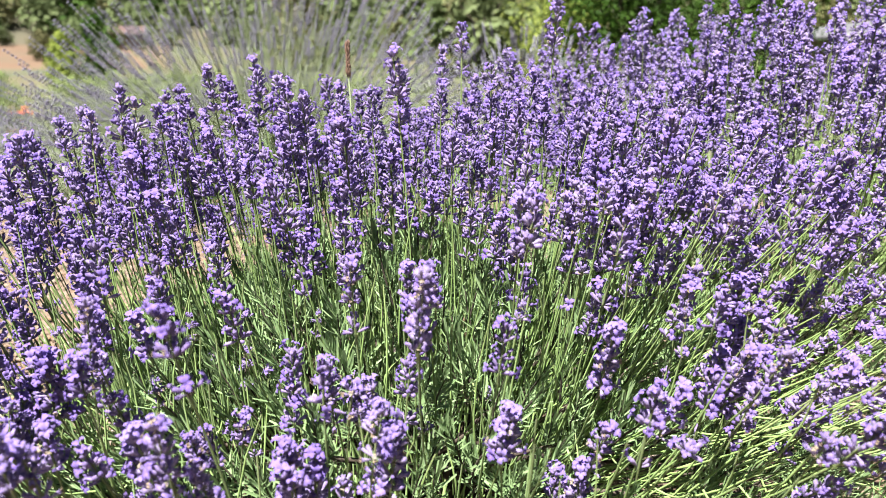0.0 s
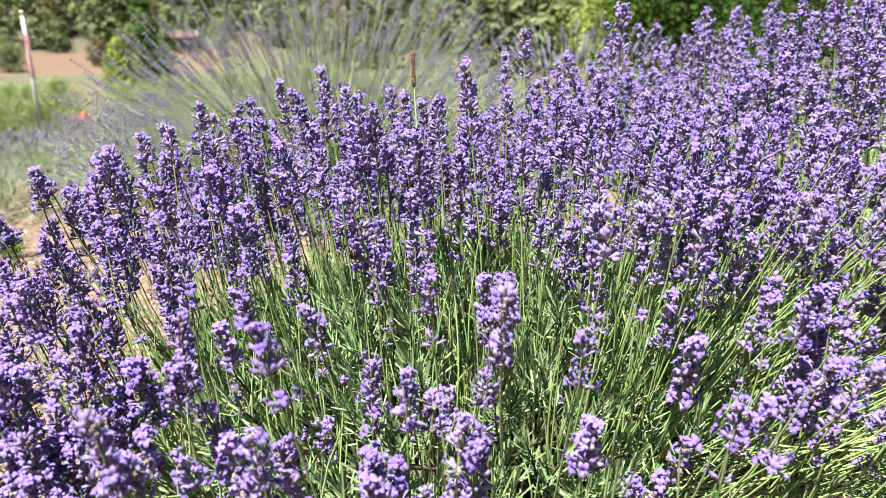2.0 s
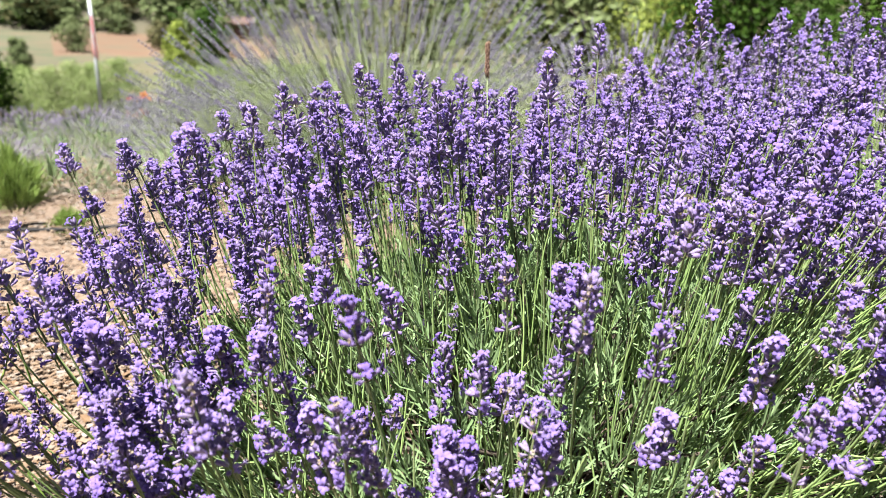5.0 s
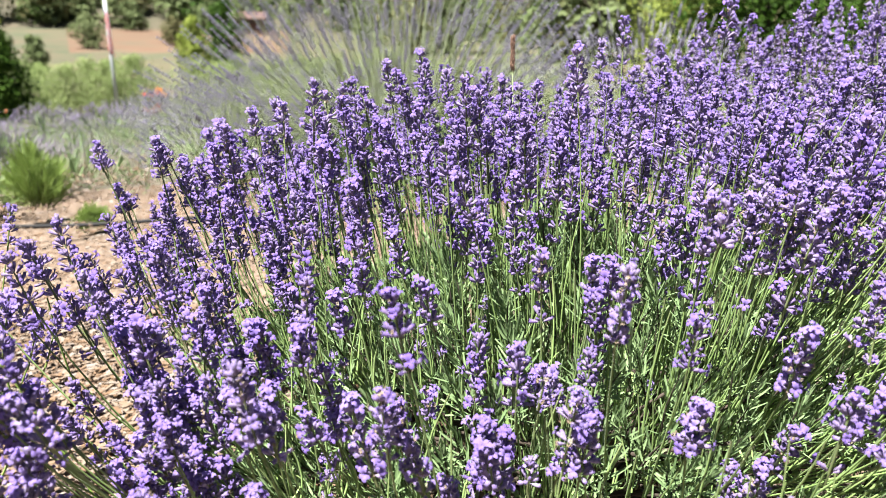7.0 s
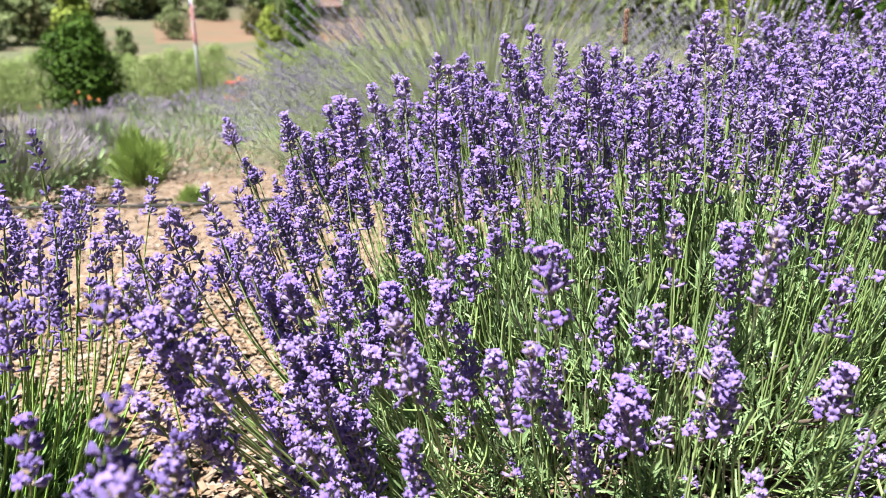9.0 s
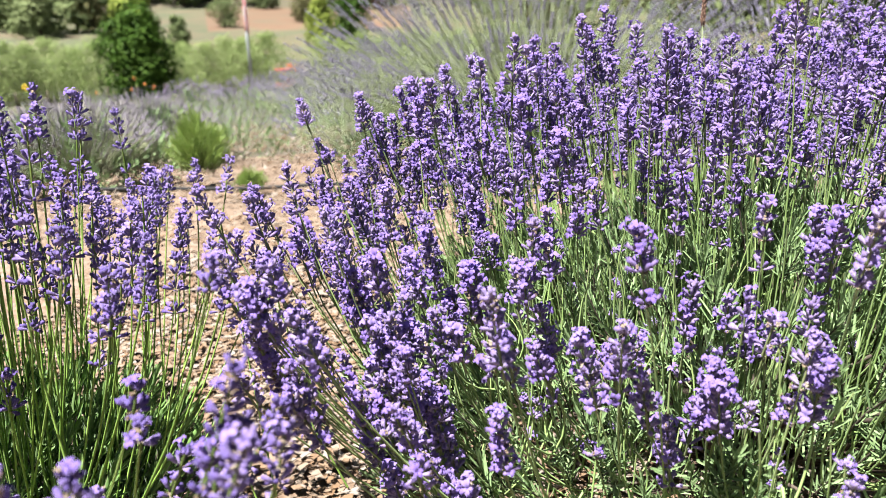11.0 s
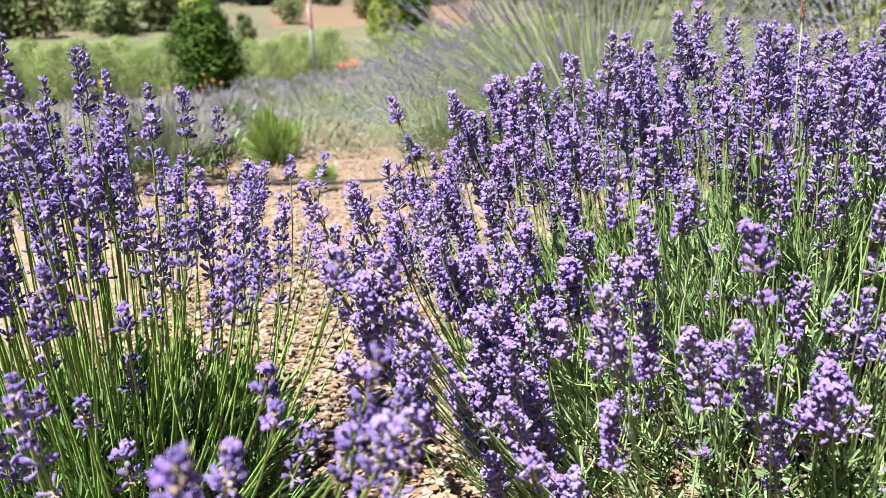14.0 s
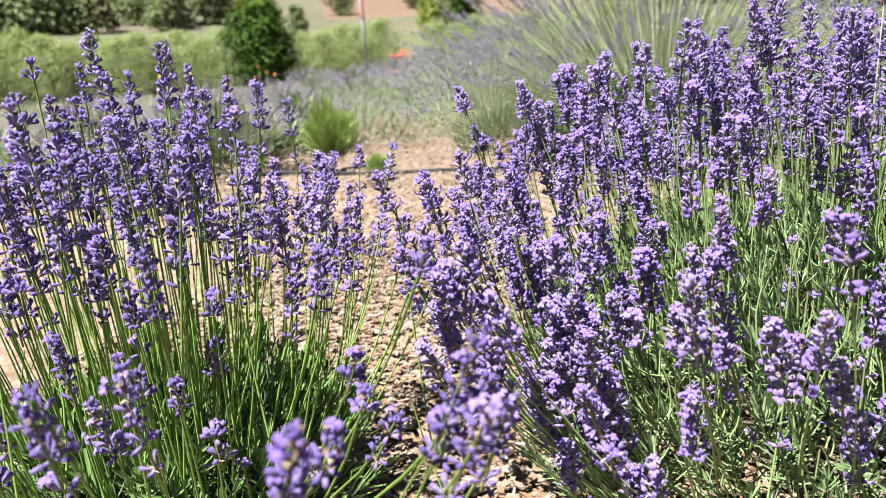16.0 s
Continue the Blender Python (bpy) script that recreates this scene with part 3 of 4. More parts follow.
MAIN_SIDE = [(-0.315, 0.522, 0.401), (-0.312, 0.609, 0.429), (-0.367, 0.622, 0.401), (-0.436, 0.394, 0.449), (-0.427, 0.596, 0.381), (-0.286, 0.421, 0.449), (-0.288, 0.547, 0.476), (-0.215, 0.569, 0.382), (-0.282, 0.417, 0.355), (-0.367, 0.431, 0.356), (-0.067, 0.609, 0.397), (-0.150, 0.519, 0.317), (-0.110, 0.549, 0.344), (-0.525, 0.642, 0.379), (-0.608, 0.605, 0.476), (-0.664, 0.597, 0.489), (-0.395, 0.483, 0.391), (-0.341, 0.365, 0.375), (-0.301, 0.434, 0.434), (-0.289, 0.533, 0.460), (-0.489, 0.405, 0.466), (-0.694, 0.884, 0.573), (-0.485, 0.930, 0.610), (-0.050, 0.800, 0.680), (-0.280, 1.130, 0.665), (0.030, 1.190, 0.730), (0.160, 1.080, 0.740)]
q = random.Random(10)
main_tips = set_tips(MAIN, MAIN_FRONT + MAIN_SIDE, q)
for (x, y, z), grow in list(main_tips):
    if q.random() < 0.7:
        main_tips.append(((x + q.uniform(-0.035, 0.035), y + q.uniform(0.0, 0.05), z + q.uniform(-0.06, 0.02)), q.uniform(1.0, 1.35)))
# a dense tuft of spikes on the side next to the path
for i in range(30):
    a, u = q.uniform(0, 6.28), math.sqrt(q.random())
    main_tips.append(((-0.46 + 0.12 * u * math.cos(a) - MAIN[0], 0.52 + 0.13 * u * math.sin(a) - MAIN[1], 0.40 + q.uniform(-0.09, 0.07)), q.uniform(1.0, 1.35)))
# a full column of bloom at the near corner
for i in range(42):
    u = q.random()
    main_tips.append(((-0.43 + 0.055 * u + q.uniform(-0.05, 0.05) - MAIN[0], 0.575 - 0.10 * u + q.uniform(-0.035, 0.035) - MAIN[1], 0.385 - 0.19 * u + q.uniform(-0.02, 0.02)), q.uniform(1.0, 1.35)))
# clusters towards the near side
for cx, cy, cz, rx, ry, n in ((0.42, 0.68, 0.40, 0.16, 0.14, 46), (0.22, 0.74, 0.51, 0.10, 0.08, 30)):
    for i in range(n):
        a, u = q.uniform(0, 6.28), math.sqrt(q.random())
        main_tips.append(((cx + rx * u * math.cos(a) - MAIN[0], cy + ry * u * math.sin(a) - MAIN[1], cz + q.uniform(-0.07, 0.05)), q.uniform(1.0, 1.35)))
# the high shoulder at the back
for i in range(38):
    a, u = q.uniform(0, 6.28), math.sqrt(q.random())
    x, y = -0.47 + 0.24 * u * math.cos(a), 0.95 + 0.15 * u * math.sin(a)
    main_tips.append(((x - MAIN[0], y - MAIN[1], 0.575 + 0.28 * (x + 0.47) + q.uniform(-0.08, 0.02)), q.uniform(1.0, 1.35)))
# the flank that leans over the path
for i in range(18):
    a, u = q.uniform(0, 6.28), math.sqrt(q.random())
    main_tips.append(((-0.58 + 0.17 * u * math.cos(a) - MAIN[0], 0.82 + 0.2 * u * math.sin(a) - MAIN[1], 0.41 + q.uniform(-0.1, 0.08)), q.uniform(1.0, 1.35)))
for tip, grow in dome_tips(random.Random(11), 860, 0.70, 0.66, 0.48, 0.10, 0.72, 1.0, 0.06):
    if tip[1] + MAIN[1] > 0.75 or tip[0] < -0.54 or q.random() < 0.24:
        main_tips.append((tip, grow))
lavender(MAIN, main_tips, "large lavender bush in full violet bloom with grey-green leaves", STEMS, LEAFY, SPIKES, random.Random(12), 0.58, 0.44, 300, 0.46, fill=1050, reach=0.57, leafs=1250)

LEFT = (-0.98, 0.46, 0.0)
LEFT_NEAR = [(-0.485, 0.330, 0.530), (-0.415, 0.220, 0.470), (-0.441, 0.307, 0.418), (-0.574, 0.277, 0.354), (-0.670, 0.190, 0.460), (-0.655, 0.185, 0.420), (-0.500, 0.160, 0.435), (-0.704, 0.257, 0.485), (-0.789, 0.394, 0.345), (-1.093, 0.718, 0.570), (-0.934, 0.687, 0.567), (-0.886, 0.410, 0.576), (-0.980, 0.820, 0.530), (-1.000, 0.590, 0.610), (-0.960, 0.720, 0.560), (-1.024, 0.420, 0.665), (-1.016, 0.500, 0.645), (-0.962, 0.420, 0.620), (-0.971, 0.360, 0.625), (-0.927, 0.360, 0.600), (-0.926, 0.440, 0.594), (-0.931, 0.470, 0.600), (-0.964, 0.550, 0.622), (-0.917, 0.550, 0.595), (-0.927, 0.620, 0.580), (-0.845, 0.460, 0.562), (-0.883, 0.360, 0.575), (-0.883, 0.300, 0.586), (-0.845, 0.400, 0.550), (-0.630, 0.100, 0.500), (-0.635, 0.100, 0.465), (-0.467, 0.120, 0.462), (-0.405, 0.228, 0.477), (-0.415, 0.226, 0.462), (-0.391, 0.199, 0.462), (-0.396, 0.256, 0.433), (-0.505, 0.261, 0.440), (-0.531, 0.287, 0.445), (-0.472, 0.167, 0.459), (-0.465, 0.124, 0.477), (-0.507, 0.298, 0.394)]
left_tips = set_tips(LEFT, LEFT_NEAR, q) + [tip for tip in dome_tips(random.Random(21), 235, 0.39, 0.56, 0.51, 0.02, 0.74) if tip[0][0] < 0.16 or q.random() < (0.6 if tip[0][1] > 0.05 else 0.4)]
for i in range(18):
    a, u = q.uniform(0, 6.28), math.sqrt(q.random())
    left_tips.insert(30, ((-0.83 + 0.14 * u * math.cos(a) - LEFT[0], 0.38 + 0.12 * u * math.sin(a) - LEFT[1], 0.55 + q.uniform(-0.09, 0.04)), q.uniform(1.0, 1.35)))
# the crown of the bush, highest away from the path
for i in range(30):
    a, u = q.uniform(0, 6.28), math.sqrt(q.random())
    x, y = -0.97 + 0.17 * u * math.cos(a), 0.42 + 0.17 * u * math.sin(a)
    left_tips.insert(40, ((x - LEFT[0], y - LEFT[1], 0.55 - 0.35 * (x + 0.97) + q.uniform(-0.13, 0.02)), q.uniform(1.0, 1.35)))
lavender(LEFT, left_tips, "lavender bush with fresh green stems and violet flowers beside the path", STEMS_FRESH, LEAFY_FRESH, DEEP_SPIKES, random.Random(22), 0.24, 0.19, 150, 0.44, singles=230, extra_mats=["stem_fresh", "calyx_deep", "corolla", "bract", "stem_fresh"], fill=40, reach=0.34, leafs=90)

BACK = (0.74, 1.58, 0.0)
lavender(BACK, dome_tips(random.Random(31), 470, 0.66, 0.81, 0.62, 0.05, grow=(1.25, 1.7)), "tall violet lavender bush in bloom behind another bush", STEMS, LEAFY, BACK_SPIKES, random.Random(32), 0.55, 0.36, 120, 0.26, fill=120, reach=0.55, leafs=200)


side_bush = lavender((1.32, 1.28, 0.0), dome_tips(random.Random(33), 270, 0.5, 0.80, 0.66, 0.05, grow=(1.25, 1.65)), "violet lavender bush further along the bed", STEMS, LEAFY, BACK_SPIKES, random.Random(34), 0.42, 0.32, 40, 0.24, singles=60, fill=70, reach=0.4, leafs=60)
copy_thing(side_bush, pose(1.75, 2.45, 0, 0, 0, 100))

# ---- pale lavender with long stems, and the field ----
def pale_stalk(seed, length=0.62, mats=("pale_stem", "pale_spike")):
    r = random.Random(seed)
    soup = Soup()
    bow = r.uniform(0.0, 0.05)
    path = [(bow * 4 * (k / 5) * (1 - k / 5), 0, length * k / 5) for k in range(6)]
    tube(soup, path, [0.0016, 0.0015, 0.0014, 0.0013, 0.0012, 0.001], 4, 0, False)
    n = 5 + seed % 3
    for w in range(n):
        z = length - 0.01 + w * 0.0105
        for c in range(6):
            a = c * 1.047 + w * 0.5
            d = np.array((math.cos(a) * 0.65, math.sin(a) * 0.65, 1.0))
            calyx(soup, np.array((0.001 * math.cos(a) - bow * 0.35 * (z - length), 0.001 * math.sin(a), z)), d, 0.0098 * r.uniform(0.8, 1.15), 0.0021, 4, 1, 1)
    return soup.mesh("flower_stalk", list(mats))


def far_stalk(seed, length, head, mats, wide=0.0085):
    """A stalk for bushes that stay far off: a three-sided stem and a knobbly head."""
    r = random.Random(seed)
    soup = Soup()
    tube(soup, [(0, 0, 0), (r.uniform(-0.01, 0.01), 0, length * 0.5), (0, 0, length)], [0.002, 0.0018, 0.0015], 3, 0, False)
    n = 5
    tube(soup, [(0, 0, length + head * k / (n - 1)) for k in range(n)], [0.003] + [(wide if k % 2 else wide * 0.6) * (1.1 - 0.5 * k / n) * r.uniform(0.85, 1.2) for k in range(1, n - 1)] + [0.001], 4, 1, False)
    return soup.mesh("flower_stalk", list(mats))


PALE = [pale_stalk(400 + i, 0.62) for i in range(6)]
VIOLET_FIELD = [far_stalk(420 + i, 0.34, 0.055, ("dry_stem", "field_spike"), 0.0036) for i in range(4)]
PALE_FAR = [far_stalk(430 + i, 0.62, 0.07, ("pale_stem", "pale_spike")) for i in range(4)]


def fan_bush(centre, r, n, stalks, length, spread, label, leaf, singles, mound_r, n_shoots, group):
    bush = tagged(new("lavender_bush"), label, "lavender bush", group)
    bush.location = centre
    items = []
    for i in range(n):
        a = i * 2.39996
        u = math.sqrt((i + 0.5) / n)
        lean = radians(spread) * u + r.uniform(-0.06, 0.06)
        d = np.array((math.cos(a) * math.sin(lean), math.sin(a) * math.sin(lean), math.cos(lean)))
        b = np.array((math.cos(a) * u * mound_r * 0.6, math.sin(a) * u * mound_r * 0.6, 0.16 * (1 - 0.5 * u)))
        s = length * r.uniform(0.72, 1.05)
        m = to_matrix(frame_of(d, (0, 0, 1)) if lean > 0.1 else frame_of(d), b, (1, 1, s))
        mesh = stalks[i % len(stalks)]
        if i < singles:
            part("flower_stalk", mesh, bush, m)
        else:
            items.append((mesh, m, 0))
    if items:
        part("stalk_mass", merged("stalk_mass", items, [s.name for s in stalks[0].materials]), bush, None, "", "stuff")
    items = []
    for i in range(n_shoots):
        a, rho = r.uniform(0, 6.283), mound_r * math.sqrt(r.random())
        u = rho / mound_r
        d = np.array((math.cos(a) * u, math.sin(a) * u, 1.0))
        s = r.uniform(1.0, 1.7)
        items.append((leaf[i % len(leaf)], to_matrix(frame_of(d), (rho * math.cos(a), rho * math.sin(a), 0.16 * (1 - u * u)), (s, s, s)), 0))
    part("foliage", merged("foliage", items, [s.name for s in leaf[0].materials]), bush, None, "", "stuff")
    return bush


LEAFY_PALE = shoots("leaf", 340, 0.05, 0.0032, 0.13)[:3]
LEAFY_FAR = [shoot_soup(345 + i, 9, 0.14, 0.07, 0.006).mesh("leafy_shoot", ["leaf", "twig"]) for i in range(3)]
fan_bush((-0.95, 4.1, -0.13), random.Random(41), 1150, PALE, 1.75, 68, "tall pale lavandin bush with long stems and grey buds", LEAFY_PALE, 300, 0.6, 700, "pale lavender")
big2 = fan_bush((0.55, 5.2, -0.22), random.Random(42), 420, PALE_FAR, 1.5, 64, "pale lavandin bush further along the row", LEAFY_FAR, 0, 0.5, 110, "pale lavender")
violet = fan_bush((-5.6, 8.4, -0.62), random.Random(47), 260, [far_stalk(440 + i, 0.40, 0.06, ("pale_stem", "calyx")) for i in range(3)], 1.0, 58, "violet lavender bush in bloom out in the field", LEAFY_FAR, 0, 0.34, 30, "field lavender")
copy_thing(violet, pose(-6.5, 8.5, -0.66, 0, 0, 60))
low = fan_bush((-2.34, 2.84, -0.03), random.Random(43), 120, [far_stalk(450 + i, 0.30, 0.03, ("stem_fresh", "leaf_young")) for i in range(3)], 0.42, 44, "small fresh green lavender plant with few buds", shoots("leaf_young", 360, 0.052, 0.0011, 0.10)[:4], 90, 0.07, 130, "field lavender")
low.scale = (0.78, 0.78, 0.9)
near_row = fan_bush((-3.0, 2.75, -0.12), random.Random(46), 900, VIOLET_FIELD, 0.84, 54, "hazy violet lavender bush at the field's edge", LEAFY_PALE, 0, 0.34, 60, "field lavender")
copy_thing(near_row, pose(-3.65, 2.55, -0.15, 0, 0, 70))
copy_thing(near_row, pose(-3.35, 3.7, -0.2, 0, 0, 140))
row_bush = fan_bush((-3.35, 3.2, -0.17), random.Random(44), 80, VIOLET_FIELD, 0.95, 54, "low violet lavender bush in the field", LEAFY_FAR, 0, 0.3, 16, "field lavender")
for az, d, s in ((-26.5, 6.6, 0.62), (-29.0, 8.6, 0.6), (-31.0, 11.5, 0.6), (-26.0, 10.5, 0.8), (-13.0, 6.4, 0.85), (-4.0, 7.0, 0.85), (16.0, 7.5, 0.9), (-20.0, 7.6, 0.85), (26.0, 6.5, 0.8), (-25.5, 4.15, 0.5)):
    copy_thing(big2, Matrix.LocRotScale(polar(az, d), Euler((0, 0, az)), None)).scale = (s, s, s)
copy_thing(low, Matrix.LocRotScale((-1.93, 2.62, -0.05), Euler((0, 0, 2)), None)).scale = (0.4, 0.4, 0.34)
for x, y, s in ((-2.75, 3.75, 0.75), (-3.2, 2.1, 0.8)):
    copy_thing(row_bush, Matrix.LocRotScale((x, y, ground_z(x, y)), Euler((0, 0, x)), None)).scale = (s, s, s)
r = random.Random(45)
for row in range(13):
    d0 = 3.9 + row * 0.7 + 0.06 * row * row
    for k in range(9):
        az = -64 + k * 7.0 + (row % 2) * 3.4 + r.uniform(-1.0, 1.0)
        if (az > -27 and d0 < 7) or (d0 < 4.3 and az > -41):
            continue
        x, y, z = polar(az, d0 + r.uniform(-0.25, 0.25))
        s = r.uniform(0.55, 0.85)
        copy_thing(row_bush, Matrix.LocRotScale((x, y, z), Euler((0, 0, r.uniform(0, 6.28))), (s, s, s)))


# ---- trees, shrubs ----
def crown_soup(seed, n, lobes, leaf, height=1.0, wide=0.5, base=0.25, blunt=1.0):
    """A crown of many small leaf clumps round several uneven lobes."""
    r = random.Random(seed)
    cs = []
    for i in range(lobes):
        a, q = i * 2.4 + r.uniform(-0.5, 0.5), math.sqrt(r.random())
        h = base + (height - base) * (i + 0.5) / lobes
        taper = math.sqrt(max(0.08, 1 - ((h - base) / (height - base) * 1.7 - 0.6) ** 2)) ** blunt
        cs.append((np.array((math.cos(a) * wide * 0.62 * q * taper, math.sin(a) * wide * 0.62 * q * taper, h)), wide * r.uniform(0.34, 0.6) * taper + 0.04))
    soup = Soup()
    for i in range(n):
        c, s = cs[r.randrange(lobes)]
        d = np.array((r.gauss(0, 1), r.gauss(0, 1), r.gauss(0, 1)))
        d /= np.linalg.norm(d)
        p = c + d * s * r.uniform(0.6, 1.08)
        if p[2] < base * 0.5:
            continue
        fr = frame_of(d + np.array((r.uniform(-0.4, 0.4), r.uniform(-0.4, 0.4), r.uniform(-0.2, 0.6))), (r.uniform(-1, 1), r.uniform(-1, 1), 0.3))
        w, h = leaf * r.uniform(0.6, 1.3), leaf * r.uniform(0.6, 1.3)
        soup.put([p + fr @ np.array(q) for q in ((-w, 0, 0), (0.1 * w, -h * 0.55, 0.15 * w), (w, 0.1 * h, -0.15 * w), (-0.1 * w, h * 0.6, 0.1 * w))], [(0, 1, 2, 3)])
    return soup


def trunk_soup(seed, height, radius):
    r = random.Random(seed)
    soup = Soup()
    tube(soup, [(0, 0, -0.02), (0.01, 0, height * 0.3), (0.0, 0.02, height * 0.75)], [radius, radius * 0.75, radius * 0.3], 7)
    for i in range(5):
        a = i * 1.3 + r.uniform(-0.3, 0.3)
        tube(soup, [(0, 0, height * (0.22 + 0.06 * i)), (0.14 * math.cos(a), 0.14 * math.sin(a), height * (0.4 + 0.06 * i)), (0.28 * math.cos(a), 0.28 * math.sin(a), height * (0.55 + 0.06 * i))], [radius * 0.5, radius * 0.3, radius * 0.1], 5)
    return soup


def tree(name, seed, mat, label, n=700, lobes=9, leaf=0.05, wide=0.5, base=0.2, group="", trunk_r=0.035, blunt=1.0):
    t = tagged(new(name), label, "tree" if name == "tree" else "shrub", group)
    part("trunk", trunk_soup(seed, 1.0, trunk_r).mesh("trunk", ["bark"]), t)
    part("crown", crown_soup(seed, n, lobes, leaf, 1.0, wide, base, blunt).mesh("crown", [mat], False), t)
    return t


def stand(ob, az, d, size, turn=0.0, wide=1.0):
    ob.matrix_basis = Matrix.LocRotScale(polar(az, d), Euler((0, 0, turn)), (size * wide, size * wide, size))
    return ob


stand(tree("tree", 51, "tree_leaf_dark", "dense dark green tree at the field's edge", 9000, 19, 0.027, 0.40, 0.06, "", 0.035, 0.35), -40.2, 29, 2.95, 0.0, 1.12)
stand(tree("tree", 62, "tree_leaf_bright", "slender yellow-green tree behind the dense dark one", 1800, 11, 0.035, 0.26, 0.08), -40.0, 44, 5.2)
stand(tree("tree", 52, "tree_leaf", "small dark round tree in the meadow", 1800, 8, 0.045, 0.45, 0.12), -37.1, 57, 2.45, 0.0, 1.1)
stand(tree("tree", 53, "tree_leaf_bright", "upright yellow-green tree in the meadow", 3000, 12, 0.035, 0.42, 0.08), -26.9, 57, 3.7)
stand(tree("tree", 54, "tree_leaf_dark", "green tree beside the yellow-green one", 3000, 12, 0.035, 0.45, 0.08), -24.8, 60, 4.6)
stand(tree("tree", 55, "brown_leaf", "round olive-brown tree at the meadow's end", 1800, 8, 0.045, 0.5, 0.1), -28.1, 84, 2.8, 0.0, 1.1)
stand(tree("tree", 59, "tree_leaf", "round grey-green oak alone in the dry field", 1800, 9, 0.045, 0.5, 0.08), -33.8, 79, 3.1, 0.0, 1.1)

bush_a = [tree("shrub", 60 + i, "shrub_leaf", "rounded pale green shrub in a row", 6000, 34, 0.019, 0.66, 0.02, "shrub row", 0.02) for i in range(3)]
r = random.Random(61)
for i in range(42):
    az = -66 + i * 1.45
    if abs(az + 40.3) < 1.6 or -30.2 < az < -27.8:
        continue
    src = bush_a[i % 3]
    d = 33 + r.uniform(-1.0, 2.5)
    s = (2.15 if az > -39 else 1.7 + 0.035 * (-33 - az)) * r.uniform(0.85, 1.18)
    m = Matrix.LocRotScale(polar(az, d), Euler((0, 0, r.uniform(0, 6.28))), (s, s, s))
    if i < 3:
        src.matrix_basis = m
    else:
        copy_thing(src, Matrix.LocRotScale(polar(az, d), Euler((0, 0, r.uniform(0, 6.28))), None) @ Matrix.Scale(1.0, 4)).scale = (s, s, s)

woods = [tree("tree", 70 + i, ("tree_leaf", "tree_leaf", "brown_leaf", "tree_leaf")[i], "oak on the wooded hillside", 560, 10, 0.065, 0.52, 0.06, "hillside trees") for i in range(4)]
r = random.Random(71)
thin = [crown_soup(80 + i, 260, 9, 0.1, 1.0, 0.55, 0.03).mesh("crown", ["tree_leaf"], False) for i in range(3)]
for i in range(270):
    az = r.uniform(-80, 45)
    right = az > -18
    near_side = az < -41.5
    d = r.uniform(60, 230) if right else 71 + 110 * r.random() ** 1.5 if near_side else 108 + 90 * r.random() ** 1.6
    src = woods[i % 3 if r.random() < 0.85 else 3]
    s = r.uniform(6, 10) * (0.5 if d < 112 and not right else 0.8 if d < 90 else 1.0)
    m = Matrix.LocRotScale(polar(az, d), Euler((0, 0, r.uniform(0, 6.28))), None)
    if i < 4:
        woods[i].matrix_basis = Matrix.LocRotScale(polar(az, d), Euler((0, 0, 1.0)), (s, s, s))
    else:
        copy_thing(src, m).scale = (s, s, s)

items = []
for i in range(330):
    x, y, z = polar(r.uniform(-80, 50), 150 + 190 * r.random())
    sc = r.uniform(7, 11)
    items.append((thin[i % 3], Matrix.LocRotScale((x, y, z), Euler((0, 0, r.uniform(0, 6.28))), (sc, sc, sc)), i % 3))
copse = [crown_soup(90 + i, 420, 9, 0.075, 1.0, 0.55, 0.03).mesh("crown", ["tree_leaf"], False) for i in range(3)]
for i in range(230):
    x, y, z = polar(r.uniform(-82, -41.5), 74 + 80 * r.random() ** 1.3)
    sc = r.uniform(3.2, 6.0)
    items.append((copse[i % 3], Matrix.LocRotScale((x, y, z), Euler((0, 0, r.uniform(0, 6.28))), (sc * 1.1, sc * 1.1, sc)), (0, 0, 0, 1, 0)[i % 5]))
for i in range(110):
    x, y, z = polar(r.uniform(-42, -18), 112 + 60 * r.random())
    sc = r.uniform(3.5, 6.5)
    items.append((copse[i % 3], Matrix.LocRotScale((x, y, z), Euler((0, 0, r.uniform(0, 6.28))), (sc * 1.1, sc * 1.1, sc)), (0, 2, 0, 1, 0)[i % 5]))
tagged(new("far_woods", merged("far_woods", items, ["tree_leaf", "brown_leaf", "tree_leaf_dark"])), "distant oak woods covering the upper hillside", "woods", "", "stuff")

stand(tree("tree", 56, "tree_leaf_bright", "bright green tree behind the lavender", 13000, 30, 0.013, 0.5, 0.1), 10.0, 26, 5.5)
stand(tree("tree", 57, "tree_leaf_dark", "dark leafy tree with a thick trunk", 13000, 30, 0.013, 0.5, 0.22), 14.5, 24, 6.5)
stand(tree("tree", 58, "tree_leaf_dark", "dark leafy tree beside the house", 13000, 30, 0.013, 0.5, 0.15), 22, 34, 7.0)


